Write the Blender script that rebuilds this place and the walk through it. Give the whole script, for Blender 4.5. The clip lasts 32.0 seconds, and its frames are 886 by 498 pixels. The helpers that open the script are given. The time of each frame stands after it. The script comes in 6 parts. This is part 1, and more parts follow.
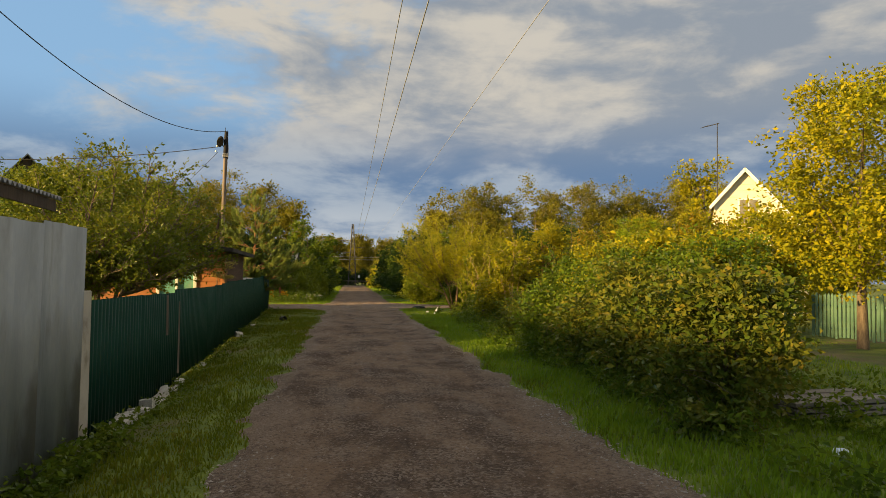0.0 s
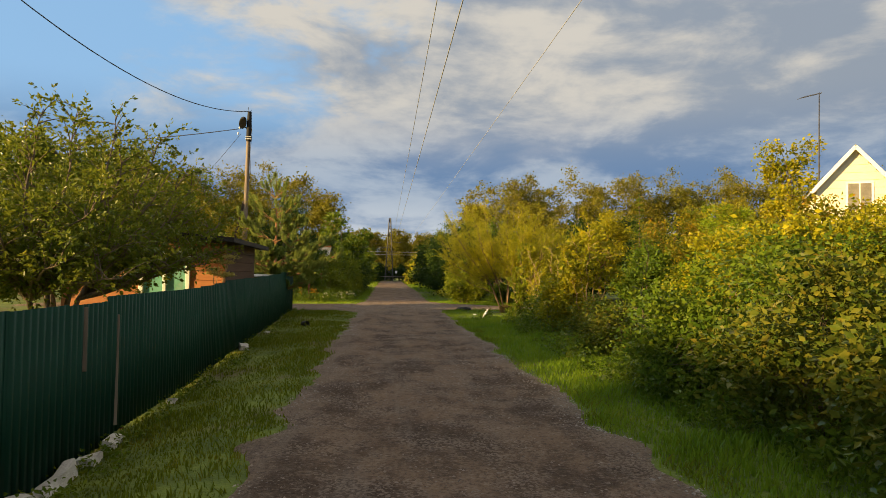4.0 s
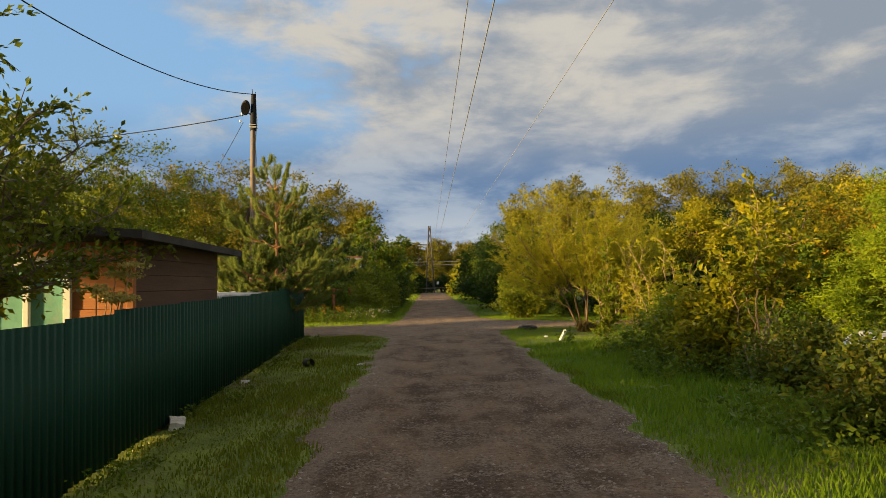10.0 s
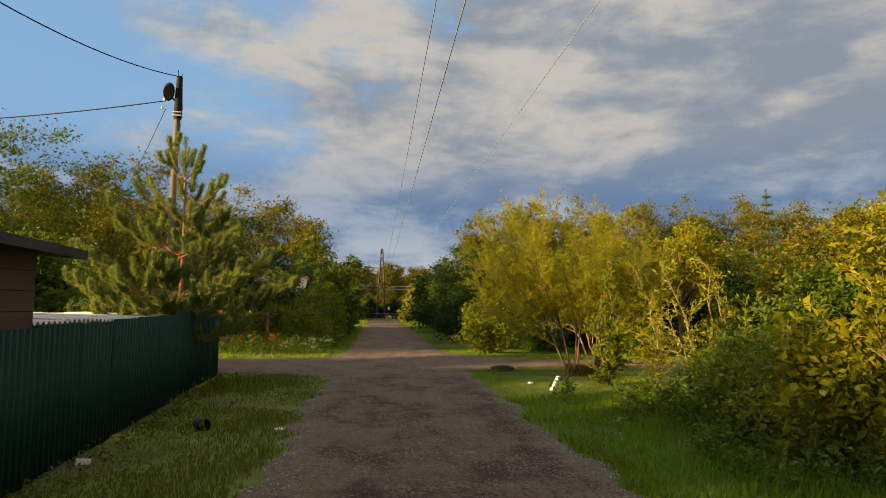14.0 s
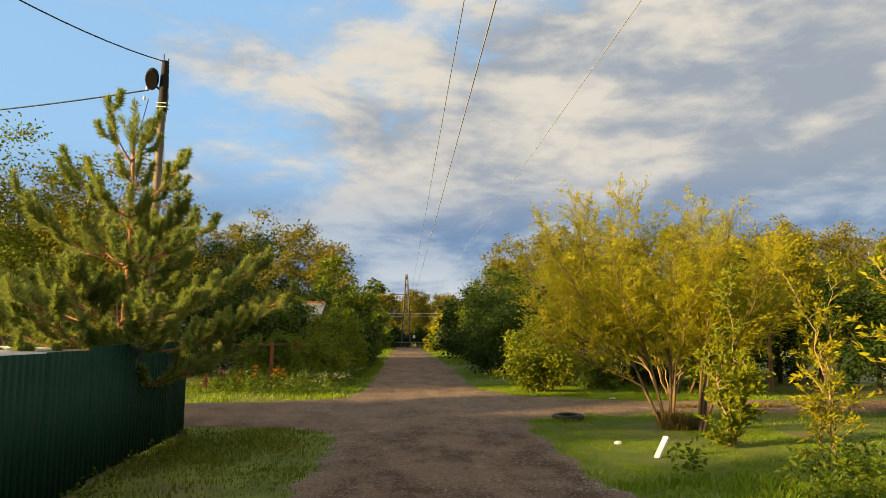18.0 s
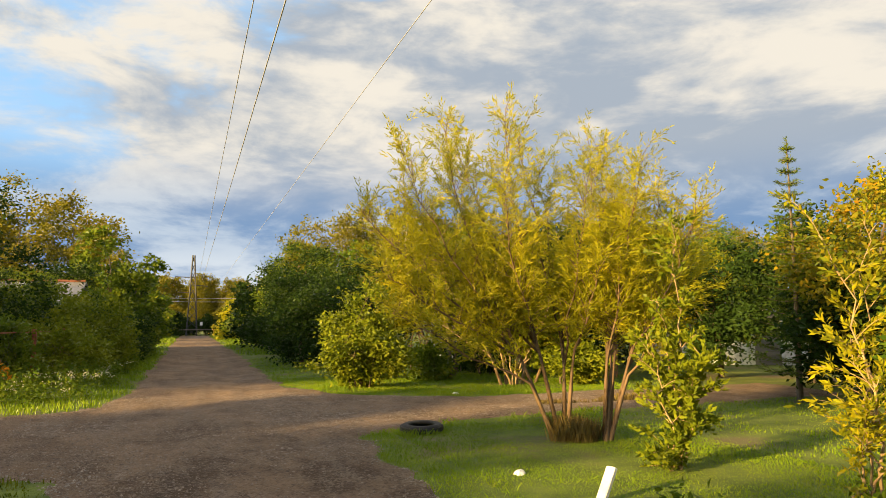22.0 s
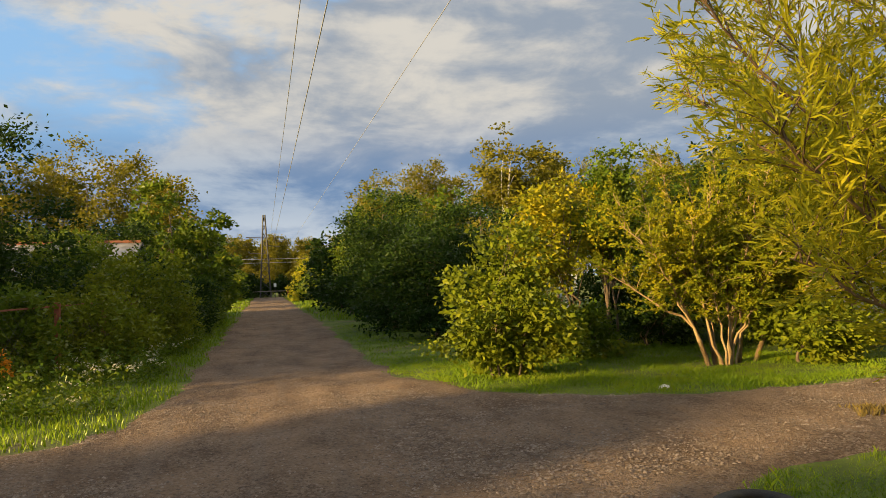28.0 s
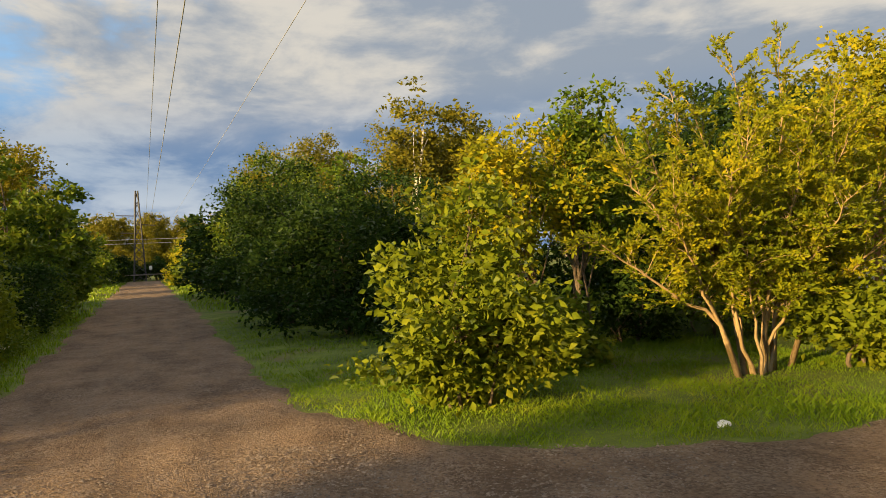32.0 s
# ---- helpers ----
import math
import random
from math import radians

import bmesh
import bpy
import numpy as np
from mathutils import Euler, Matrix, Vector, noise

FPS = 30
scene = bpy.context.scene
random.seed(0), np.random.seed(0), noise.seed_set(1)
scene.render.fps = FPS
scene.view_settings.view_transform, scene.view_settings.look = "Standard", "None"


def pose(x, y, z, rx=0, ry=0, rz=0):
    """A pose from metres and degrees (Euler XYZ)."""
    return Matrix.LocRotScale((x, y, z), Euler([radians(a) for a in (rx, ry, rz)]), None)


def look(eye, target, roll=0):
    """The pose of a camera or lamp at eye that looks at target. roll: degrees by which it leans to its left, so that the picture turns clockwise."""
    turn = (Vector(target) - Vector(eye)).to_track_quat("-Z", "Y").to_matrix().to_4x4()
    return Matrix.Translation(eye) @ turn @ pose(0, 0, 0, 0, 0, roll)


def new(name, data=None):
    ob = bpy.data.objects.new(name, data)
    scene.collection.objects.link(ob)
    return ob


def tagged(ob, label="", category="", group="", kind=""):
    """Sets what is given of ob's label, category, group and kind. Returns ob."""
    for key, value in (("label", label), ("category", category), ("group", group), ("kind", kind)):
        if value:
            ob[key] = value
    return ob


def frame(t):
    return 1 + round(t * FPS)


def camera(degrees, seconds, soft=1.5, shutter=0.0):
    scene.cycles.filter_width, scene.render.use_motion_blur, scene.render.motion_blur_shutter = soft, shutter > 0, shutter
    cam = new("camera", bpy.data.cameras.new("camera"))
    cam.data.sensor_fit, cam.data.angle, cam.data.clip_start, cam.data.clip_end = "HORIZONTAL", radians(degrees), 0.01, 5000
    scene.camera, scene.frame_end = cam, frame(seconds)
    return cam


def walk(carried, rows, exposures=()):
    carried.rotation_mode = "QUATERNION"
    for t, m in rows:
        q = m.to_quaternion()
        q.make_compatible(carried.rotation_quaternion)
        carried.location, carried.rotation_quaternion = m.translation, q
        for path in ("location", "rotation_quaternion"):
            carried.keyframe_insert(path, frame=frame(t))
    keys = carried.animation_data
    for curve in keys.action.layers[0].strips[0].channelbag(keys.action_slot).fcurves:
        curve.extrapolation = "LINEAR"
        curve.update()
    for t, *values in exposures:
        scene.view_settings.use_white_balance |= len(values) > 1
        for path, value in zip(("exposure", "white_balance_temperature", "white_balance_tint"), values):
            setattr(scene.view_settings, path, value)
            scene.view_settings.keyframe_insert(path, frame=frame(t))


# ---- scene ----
cam = camera(63.4, 32.0, 0.75)
PATH = [
    (0, (-0.746, -1.528, 1.579), (-0.489, 0.454, 1.66), 0.7),
    (0.5, (-0.747, -0.923, 1.642), (-0.531, 1.063, 1.741), 0.9),
    (1, (-0.697, -0.305, 1.705), (-0.456, 1.676, 1.839), 0.6),
    (1.5, (-0.714, 0.134, 1.669), (-0.622, 2.127, 1.805), 1.6),
    (2, (-0.704, 0.684, 1.643), (-0.651, 2.681, 1.738), 1.6),
    (2.5, (-0.648, 1.316, 1.64), (-0.653, 3.314, 1.737), 0.9),
    (3, (-0.667, 1.862, 1.628), (-0.644, 3.861, 1.698), 1.5),
    (3.5, (-0.624, 2.418, 1.627), (-0.456, 4.411, 1.683), 0.9),
    (5.5, (-0.855, 4.904, 1.724), (-0.777, 6.898, 1.85), 0.9),
    (6, (-0.803, 5.446, 1.679), (-0.694, 7.44, 1.773), -0.2),
    (6.5, (-0.794, 6.072, 1.697), (-0.723, 8.068, 1.804), -0.8),
    (7, (-0.812, 6.63, 1.68), (-0.604, 8.617, 1.763), -0.9),
    (7.5, (-0.777, 7.393, 1.727), (-0.51, 9.371, 1.856), -0.5),
    (8, (-0.813, 7.981, 1.679), (-0.582, 9.964, 1.802), -0.2),
    (8.5, (-0.788, 8.454, 1.597), (-0.74, 10.45, 1.723), -0.2),
    (9, (-0.763, 8.967, 1.601), (-0.744, 10.966, 1.673), -0.1),
    (9.5, (-0.64, 9.54, 1.613), (-0.51, 11.534, 1.682), -0.8),
    (10, (-0.589, 10.178, 1.638), (-0.547, 12.175, 1.733), -1.1),
    (10.5, (-0.603, 10.733, 1.644), (-0.531, 12.729, 1.747), -0.5),
    (11, (-0.542, 11.397, 1.64), (-0.428, 13.392, 1.734), -0.1),
    (11.5, (-0.581, 11.961, 1.651), (-0.421, 13.952, 1.752), 0.3),
    (12, (-0.51, 12.571, 1.656), (-0.234, 14.547, 1.798), 0.4),
    (12.5, (-0.492, 13.05, 1.657), (-0.193, 15.022, 1.803), 1.2),
    (13, (-0.503, 13.617, 1.684), (-0.181, 15.584, 1.836), 1.0),
    (13.5, (-0.55, 14.181, 1.706), (-0.361, 16.165, 1.876), 1.0),
    (14, (-0.684, 14.809, 1.681), (-0.508, 16.794, 1.848), 0.7),
    (14.5, (-0.751, 15.37, 1.622), (-0.683, 17.362, 1.782), -0.0),
    (16.5, (-0.73, 17.688, 1.667), (-0.527, 19.677, 1.709), 0.4),
    (17, (-0.641, 18.277, 1.682), (-0.403, 20.26, 1.79), 0.7),
    (17.5, (-0.717, 18.87, 1.72), (-0.52, 20.849, 1.925), 1.1),
    (18, (-0.681, 19.447, 1.705), (-0.574, 21.43, 1.948), 0.4),
    (18.5, (-0.733, 20.032, 1.756), (-0.826, 22.011, 2.024), 0.4),
    (19, (-0.718, 20.579, 1.702), (-0.739, 22.564, 1.943), -0.1),
    (19.5, (-0.695, 21.143, 1.677), (-0.57, 23.129, 1.883), -0.5),
    (20, (-0.81, 21.673, 1.651), (-0.558, 23.648, 1.837), -0.2),
    (20.5, (-0.842, 22.196, 1.631), (-0.509, 24.161, 1.803), 0.4),
    (21, (-0.873, 22.643, 1.646), (-0.543, 24.609, 1.795), 0.7),
    (21.5, (-0.738, 23.311, 1.66), (-0.216, 25.233, 1.834), -0.2),
    (22, (-0.58, 23.993, 1.62), (0.08, 25.869, 1.826), -0.2),
    (22.5, (-0.524, 24.593, 1.643), (0.193, 26.448, 1.85), -0.7),
    (23, (-0.443, 25.161, 1.601), (0.324, 26.995, 1.82), -1.5),
    (23.5, (-0.454, 25.543, 1.597), (0.294, 27.381, 1.84), -1.4),
    (24, (-0.444, 26.05, 1.644), (0.331, 27.88, 1.866), -1.6),
    (24.5, (-0.37, 26.571, 1.625), (0.315, 28.442, 1.793), -1.2),
    (25, (-0.527, 26.969, 1.634), (0.075, 28.875, 1.698), 0.3),
    (25.5, (-0.411, 27.464, 1.575), (0.129, 29.39, 1.533), 0.6),
    (26, (-0.465, 27.947, 1.609), (-0.092, 29.911, 1.552), -0.3),
    (26.5, (-0.552, 28.432, 1.617), (-0.104, 30.381, 1.607), -1.0),
    (28.5, (-0.403, 30.65, 1.733), (0.111, 32.581, 1.822), -2.5),
    (29, (-0.32, 31.14, 1.744), (0.307, 33.038, 1.821), -2.9),
    (29.5, (-0.213, 31.717, 1.771), (0.35, 33.634, 1.857), -2.7),
    (30, (-0.186, 32.243, 1.746), (0.453, 34.138, 1.79), -2.0),
    (30.5, (-0.087, 32.781, 1.719), (0.699, 34.62, 1.712), -1.5),
    (31, (-0.035, 33.343, 1.746), (0.8, 35.161, 1.717), -1.2),
    (31.5, (-0.007, 33.84, 1.777), (0.865, 35.639, 1.755), -1.7),
    (32, (0.113, 34.283, 1.79), (0.885, 36.128, 1.801), -2.7),
]
LIGHTEN = [(0, 1.2, 7080, 8), (1, 1.02, 6930, 8), (3, 1.1, 6880, 8), (5.5, 1.6, 6980, 8), (6.2, 1.55, 6980, 8), (7, 1.1, 6830, 8), (8.1, 1.05, 6730, 8), (9, 1.25, 6880, 8), (13, 1.1, 6830, 8), (17.3, 1.25, 6830, 8), (18.5, 1.72, 7330, 8), (20, 1.85, 7230, 8), (22.5, 1.75, 7130, 8), (24.5, 1.7, 7080, 8), (25.3, 1.75, 7230, 8), (26.5, 1.8, 7230, 8), (28.5, 1.3, 6730, 8), (30, 1.27, 6680, 8), (31, 1.5, 6930, 8), (32, 1.4, 6930, 8)]
walk(cam, [(t, look(eye, target, roll)) for t, eye, target, roll in PATH], LIGHTEN)

# the sky, the low evening sun and the exposure
SUN_AZ, SUN_EL = radians(250.0), radians(12.7)  # compass bearing of the sun (y is north), height over the horizon
to_sun = Vector((math.sin(SUN_AZ) * math.cos(SUN_EL), math.cos(SUN_AZ) * math.cos(SUN_EL), math.sin(SUN_EL)))
sun = new("sun", bpy.data.lights.new("sun", "SUN"))
sun.data.energy, sun.data.angle, sun.data.color = 5.0, radians(3.0), (1.0, 0.69, 0.30)
sun.matrix_world = look(to_sun * 50, (0, 0, 0))


class Nodes:
    """Short hand for a node tree."""

    def __init__(self, tree):
        self.t = tree
        tree.nodes.clear()

    def n(self, sort, **kw):
        node = self.t.nodes.new(sort)
        for k, v in kw.items():
            if k == "op":
                node.operation = v
            elif k == "kind":
                node.data_type = v
            elif k == "blend":
                node.blend_type = v
        return node

    def to(self, a, b):
        self.t.links.new(a, b)

    def put(self, sock, v):
        if isinstance(v, (int, float)):
            sock.default_value = v
        elif isinstance(v, (tuple, list)):
            sock.default_value = (*v, 1.0) if len(v) == 3 and sock.type == "RGBA" else v
        else:
            self.t.links.new(v, sock)

    def math(self, op, a, b=0.0, c=0.0, clamp=False):
        m = self.n("ShaderNodeMath", op=op)
        m.use_clamp = clamp
        for s, v in zip(m.inputs, (a, b, c)):
            self.put(s, v)
        return m.outputs[0]

    def mix(self, f, a, b, blend="MIX"):
        m = self.n("ShaderNodeMix", kind="RGBA", blend=blend)
        m.clamp_factor = True
        self.put(m.inputs[0], f)
        self.put(m.inputs[6], a)
        self.put(m.inputs[7], b)
        return m.outputs[2]

    def noise(self, vec, scale, detail=4.0, rough=0.55, distort=0.0):
        m = self.n("ShaderNodeTexNoise")
        if vec is not None:
            self.to(vec, m.inputs["Vector"])
        for k, v in (("Scale", scale), ("Detail", detail), ("Roughness", rough), ("Distortion", distort)):
            m.inputs[k].default_value = v
        return m.outputs["Fac"]

    def step(self, v, lo, hi):
        m = self.n("ShaderNodeMapRange")
        m.interpolation_type = "SMOOTHSTEP"
        self.put(m.inputs[0], v)
        for s, k in zip(m.inputs[1:5], (lo, hi, 0.0, 1.0)):
            s.default_value = k
        return m.outputs[0]

    def scaled(self, vec, s):
        m = self.n("ShaderNodeMapping")
        self.to(vec, m.inputs["Vector"])
        m.inputs["Scale"].default_value = s
        return m.outputs[0]


world = bpy.data.worlds.new("sky")
scene.world = world
world.use_nodes = True
w = Nodes(world.node_tree)
nish = w.n("ShaderNodeTexSky")
nish.sky_type, nish.sun_disc, nish.sun_elevation, nish.sun_rotation = "NISHITA", False, SUN_EL, SUN_AZ
co = w.n("ShaderNodeTexCoord").outputs["Generated"]
sep = w.n("ShaderNodeSeparateXYZ")
w.to(co, sep.inputs[0])
el = w.math("MAXIMUM", sep.outputs[2], 0.0)
# drifts of cloud, drawn out along the horizon
big = w.noise(w.scaled(co, (2.3, 1.3, 5.2)), 1.0, 7, 0.56, 0.5)
small = w.noise(w.scaled(co, (6.5, 3.4, 16.0)), 1.0, 8, 0.60, 0.25)
shade = w.noise(w.scaled(co, (3.1, 2.0, 8.5)), 1.0, 6, 0.55, 0.6)
side = w.math("MULTIPLY", w.math("ADD", sep.outputs[0], 0.16), 0.38)  # the cover thickens to the east
lift = w.math("ADD", w.math("MULTIPLY", big, 0.62), w.math("MULTIPLY", small, 0.38))
cover = w.step(w.math("ADD", lift, side), 0.45, 0.60)
blue = w.mix(0.75, nish.outputs[0], (2.5, 4.7, 7.9))
clouds = w.mix(w.step(w.math("ADD", w.math("MULTIPLY", shade, 0.5), w.math("MULTIPLY", small, 0.5)), 0.40, 0.58), (2.35, 2.8, 3.55), (5.2, 5.0, 4.75))
dark = w.mix(w.step(small, 0.42, 0.66), (1.15, 2.0, 3.6), (3.1, 3.8, 4.9))
sky = w.mix(cover, blue, clouds)
sky = w.mix(w.step(el, 0.25, 0.12), sky, dark)
low = w.math("MULTIPLY", w.step(el, 0.12, 0.03), w.step(small, 0.34, 0.58))
sky = w.mix(w.math("MULTIPLY", low, 0.85), sky, (5.4, 5.8, 6.3))
sky = w.mix(w.math("MULTIPLY", w.step(el, 0.58, 0.86), 0.85), sky, w.mix(w.step(big, 0.40, 0.62), (5.4, 5.2, 5.1), (9.4, 8.0, 6.0)))  # thin bright cloud overhead, out of view, added to lift the ground's light
bg = w.n("ShaderNodeBackground")
w.to(sky, bg.inputs[0])
bg.inputs[1].default_value = 0.05
w.to(bg.outputs[0], w.n("ShaderNodeOutputWorld").inputs[0])


# ---- materials ----
def material(name):
    m = bpy.data.materials.new(name)
    m.use_nodes = True
    k = Nodes(m.node_tree)
    out = k.n("ShaderNodeOutputMaterial")
    return m, k, out


def surface(name, a, b, scale=3.0, rough=0.8, bump=0.3, fine=40.0, metal=0.0, stain=None, stain_scale=0.6, stain_at=(0.52, 0.66), stretch=(1, 1, 1), vary=0.0, spec=0.4):
    """A solid surface: two tones at one scale, grain at a finer one, stains with a shape of their own, relief."""
    m, k, out = material(name)
    p = k.n("ShaderNodeBsdfPrincipled")
    co = k.scaled(k.n("ShaderNodeTexCoord").outputs["Object"], stretch)
    n1, n2 = k.noise(co, scale, 5), k.noise(co, fine, 3)
    col = k.mix(k.step(k.math("ADD", k.math("MULTIPLY", n1, 0.7), k.math("MULTIPLY", n2, 0.3)), 0.35, 0.65), a, b)
    if stain:
        col = k.mix(k.step(k.noise(co, stain_scale, 6, 0.6), *stain_at), col, stain)
    if vary:
        r = k.n("ShaderNodeObjectInfo").outputs["Random"]
        col = k.mix(k.math("MULTIPLY", r, vary), col, tuple(c * 0.55 for c in a))
    k.to(col, p.inputs["Base Color"])
    k.put(p.inputs["Roughness"], k.math("ADD", k.math("MULTIPLY", n2, 0.25), rough - 0.12, clamp=True))
    p.inputs["Metallic"].default_value = metal
    p.inputs["Specular IOR Level"].default_value = spec
    if bump:
        bm = k.n("ShaderNodeBump")
        bm.inputs["Strength"].default_value = bump
        bm.inputs["Distance"].default_value = 0.02
        k.to(k.math("ADD", n2, k.math("MULTIPLY", n1, 0.6)), bm.inputs["Height"])
        k.to(bm.outputs[0], p.inputs["Normal"])
    k.to(p.outputs[0], out.inputs[0])
    return m


def leafy(name, cols, lets=0.45, patch=0.7, gloss=0.06, glow=(0.40, 0.34, 0.028)):
    """Leaves: a tone for each leaf, a drift of tone over the crown, light passing through them."""
    m, k, out = material(name)
    r = k.n("ShaderNodeNewGeometry").outputs["Random Per Island"]
    co = k.n("ShaderNodeTexCoord").outputs["Object"]
    f = k.math("ADD", k.math("MULTIPLY", r, 0.34), k.math("MULTIPLY", k.noise(co, patch, 3), 0.9))
    f = k.math("ADD", f, k.math("MULTIPLY", k.noise(co, patch * 4.0, 2), 0.7))
    ramp = k.n("ShaderNodeValToRGB")
    k.to(k.math("SUBTRACT", f, 0.49), ramp.inputs[0])
    e = ramp.color_ramp.elements
    while len(e) < len(cols):
        e.new(0.5)
    for i, c in enumerate(cols):
        e[i].position, e[i].color = i / (len(cols) - 1), (c[0] * 1.07, c[1], c[2] * 0.8, 1)
    d, t, g = k.n("ShaderNodeBsdfDiffuse"), k.n("ShaderNodeBsdfTranslucent"), k.n("ShaderNodeBsdfGlossy")
    k.to(ramp.outputs[0], d.inputs[0])
    k.to(k.mix(0.45, ramp.outputs[0], glow, "MIX"), t.inputs[0])
    g.inputs["Roughness"].default_value = 0.45
    m1, m2 = k.n("ShaderNodeMixShader"), k.n("ShaderNodeMixShader")
    m1.inputs[0].default_value = lets
    k.to(d.outputs[0], m1.inputs[1])
    k.to(t.outputs[0], m1.inputs[2])
    lw = k.n("ShaderNodeFresnel")
    lw.inputs[0].default_value = 1.4
    k.to(k.math("MULTIPLY", lw.outputs[0], gloss), m2.inputs[0])
    k.to(m1.outputs[0], m2.inputs[1])
    k.to(g.outputs[0], m2.inputs[2])
    k.to(m2.outputs[0], out.inputs[0])
    return m


M_GROUND = surface("meadow_soil", (0.064, 0.096, 0.012), (0.135, 0.178, 0.022), 1.6, 0.95, 1.0, 28, stain=(0.125, 0.105, 0.05), stain_scale=0.35)
M_ROAD, k, out = material("gravel_road")
p = k.n("ShaderNodeBsdfPrincipled")
co = k.n("ShaderNodeTexCoord").outputs["Object"]
patch = k.noise(k.scaled(co, (1, 0.5, 1)), 1.1, 7, 0.66)
grit, fine = k.noise(co, 22, 4, 0.7), k.noise(co, 75, 3, 0.7)
streak = k.noise(k.scaled(co, (2.6, 0.22, 1)), 1.0, 5, 0.6)
vor = k.n("ShaderNodeTexVoronoi")
k.to(co, vor.inputs["Vector"])
vor.inputs["Scale"].default_value = 46.0
vor.inputs["Randomness"].default_value = 1.0
bw = k.n("ShaderNodeRGBToBW")
k.to(vor.outputs["Color"], bw.inputs[0])
chip = k.math("MULTIPLY", k.step(bw.outputs[0], 0.45, 0.75), k.step(k.noise(co, 1.6, 4, 0.6), 0.40, 0.62))
dark = k.mix(k.step(patch, 0.40, 0.60), (0.070, 0.043, 0.026), (0.205, 0.134, 0.085))
skylit = k.mix(k.step(patch, 0.36, 0.64), (0.128, 0.085, 0.056), (0.24, 0.163, 0.108))
sp = k.n("ShaderNodeSeparateXYZ")
k.to(co, sp.inputs[0])
lane = k.step(k.math("ADD", sp.outputs[1], k.math("MULTIPLY", k.math("SUBTRACT", patch, 0.5), 14.0)), 27.0, 35.0)  # lighter gravel from the crossing on, the open sky's light put into its colour
col = k.mix(lane, dark, skylit)
rim = k.step(k.math("ADD", k.math("ABSOLUTE", sp.outputs[0]), k.math("MULTIPLY", k.math("SUBTRACT", patch, 0.5), 1.6)), 1.20, 1.70)  # loose gravel along the edges
col = k.mix(k.math("MULTIPLY", k.math("MULTIPLY", rim, k.math("SUBTRACT", 1.0, lane)), 0.6), col, (0.21, 0.158, 0.12))
col = k.mix(k.math("MULTIPLY", k.step(streak, 0.52, 0.66), 0.55), col, (0.20, 0.150, 0.115))
col = k.mix(k.math("MULTIPLY", k.step(grit, 0.52, 0.68), 0.65), col, (0.28, 0.212, 0.162))
col = k.mix(k.math("MULTIPLY", k.step(grit, 0.48, 0.32), 0.65), col, (0.042, 0.031, 0.024))
col = k.mix(k.math("MULTIPLY", chip, 0.60), col, (0.30, 0.232, 0.180))
col = k.mix(k.math("MULTIPLY", k.step(bw.outputs[0], 0.40, 0.15), 0.3), col, (0.05, 0.037, 0.029))
k.to(col, p.inputs["Base Color"])
p.inputs["Roughness"].default_value, p.inputs["Specular IOR Level"].default_value = 0.93, 0.25
bmp = k.n("ShaderNodeBump")
bmp.inputs["Strength"].default_value, bmp.inputs["Distance"].default_value = 1.0, 0.035
k.to(k.math("SUBTRACT", k.math("ADD", grit, k.math("MULTIPLY", fine, 0.5)), k.math("MULTIPLY", vor.outputs["Distance"], 0.45)), bmp.inputs["Height"])
k.to(bmp.outputs[0], p.inputs["Normal"])
k.to(p.outputs[0], out.inputs[0])
M_STONE = surface("pebbles", (0.10, 0.074, 0.057), (0.31, 0.245, 0.195), 9, 0.85, 0.2, 60)
M_RIM = surface("grey_edge_gravel", (0.12, 0.10, 0.085), (0.36, 0.32, 0.28), 14, 0.9, 0.2, 60)
M_FENCE = surface("green_coated_steel", (0.006, 0.040, 0.026), (0.008, 0.050, 0.032), 2.5, 0.62, 0.05, 30, stain=(0.011, 0.040, 0.026), stain_scale=1.3, vary=0.25, spec=0.15)
M_ROCK = surface("pale_rubble", (0.42, 0.40, 0.36), (0.60, 0.58, 0.54), 5, 0.9, 0.6, 40)
M_GREY = surface("grey_galvanised_steel", (0.23, 0.25, 0.25), (0.32, 0.34, 0.33), 2.0, 0.55, 0.12, 30, metal=0.25, stain=(0.17, 0.165, 0.15), stain_scale=1.6, stretch=(1, 1, 0.3))
M_BEIGE = surface("weathered_asbestos_board", (0.44, 0.40, 0.32), (0.54, 0.49, 0.40), 3, 0.9, 0.3, 30, stain=(0.3, 0.26, 0.2), stain_scale=2)
M_TAR = surface("roofing_felt", (0.030, 0.026, 0.024), (0.055, 0.05, 0.046), 3, 0.9, 0.5, 50)
M_DARKWOOD = surface("dark_weathered_wood", (0.055, 0.038, 0.026), (0.10, 0.070, 0.048), 3, 0.85, 0.5, 24, stretch=(1, 1, 0.25))
M_POLE = surface("weathered_pole_wood", (0.15, 0.115, 0.085), (0.24, 0.19, 0.145), 4, 0.85, 0.5, 30, stretch=(1, 1, 0.12))
M_BARK = surface("grey_brown_bark", (0.085, 0.062, 0.042), (0.17, 0.13, 0.09), 9, 0.9, 0.8, 40, stretch=(1, 1, 0.4))
M_WILLOWBARK = surface("tan_bark", (0.22, 0.15, 0.075), (0.38, 0.27, 0.14), 9, 0.85, 0.5, 40, stretch=(1, 1, 0.4))
M_DARKSTEM = surface("dark_willow_bark", (0.10, 0.064, 0.036), (0.19, 0.125, 0.07), 9, 0.85, 0.5, 40, stretch=(1, 1, 0.4))
M_PINEBARK = surface("orange_pine_bark", (0.26, 0.12, 0.055), (0.40, 0.20, 0.09), 9, 0.9, 0.8, 40, stretch=(1, 1, 0.5))
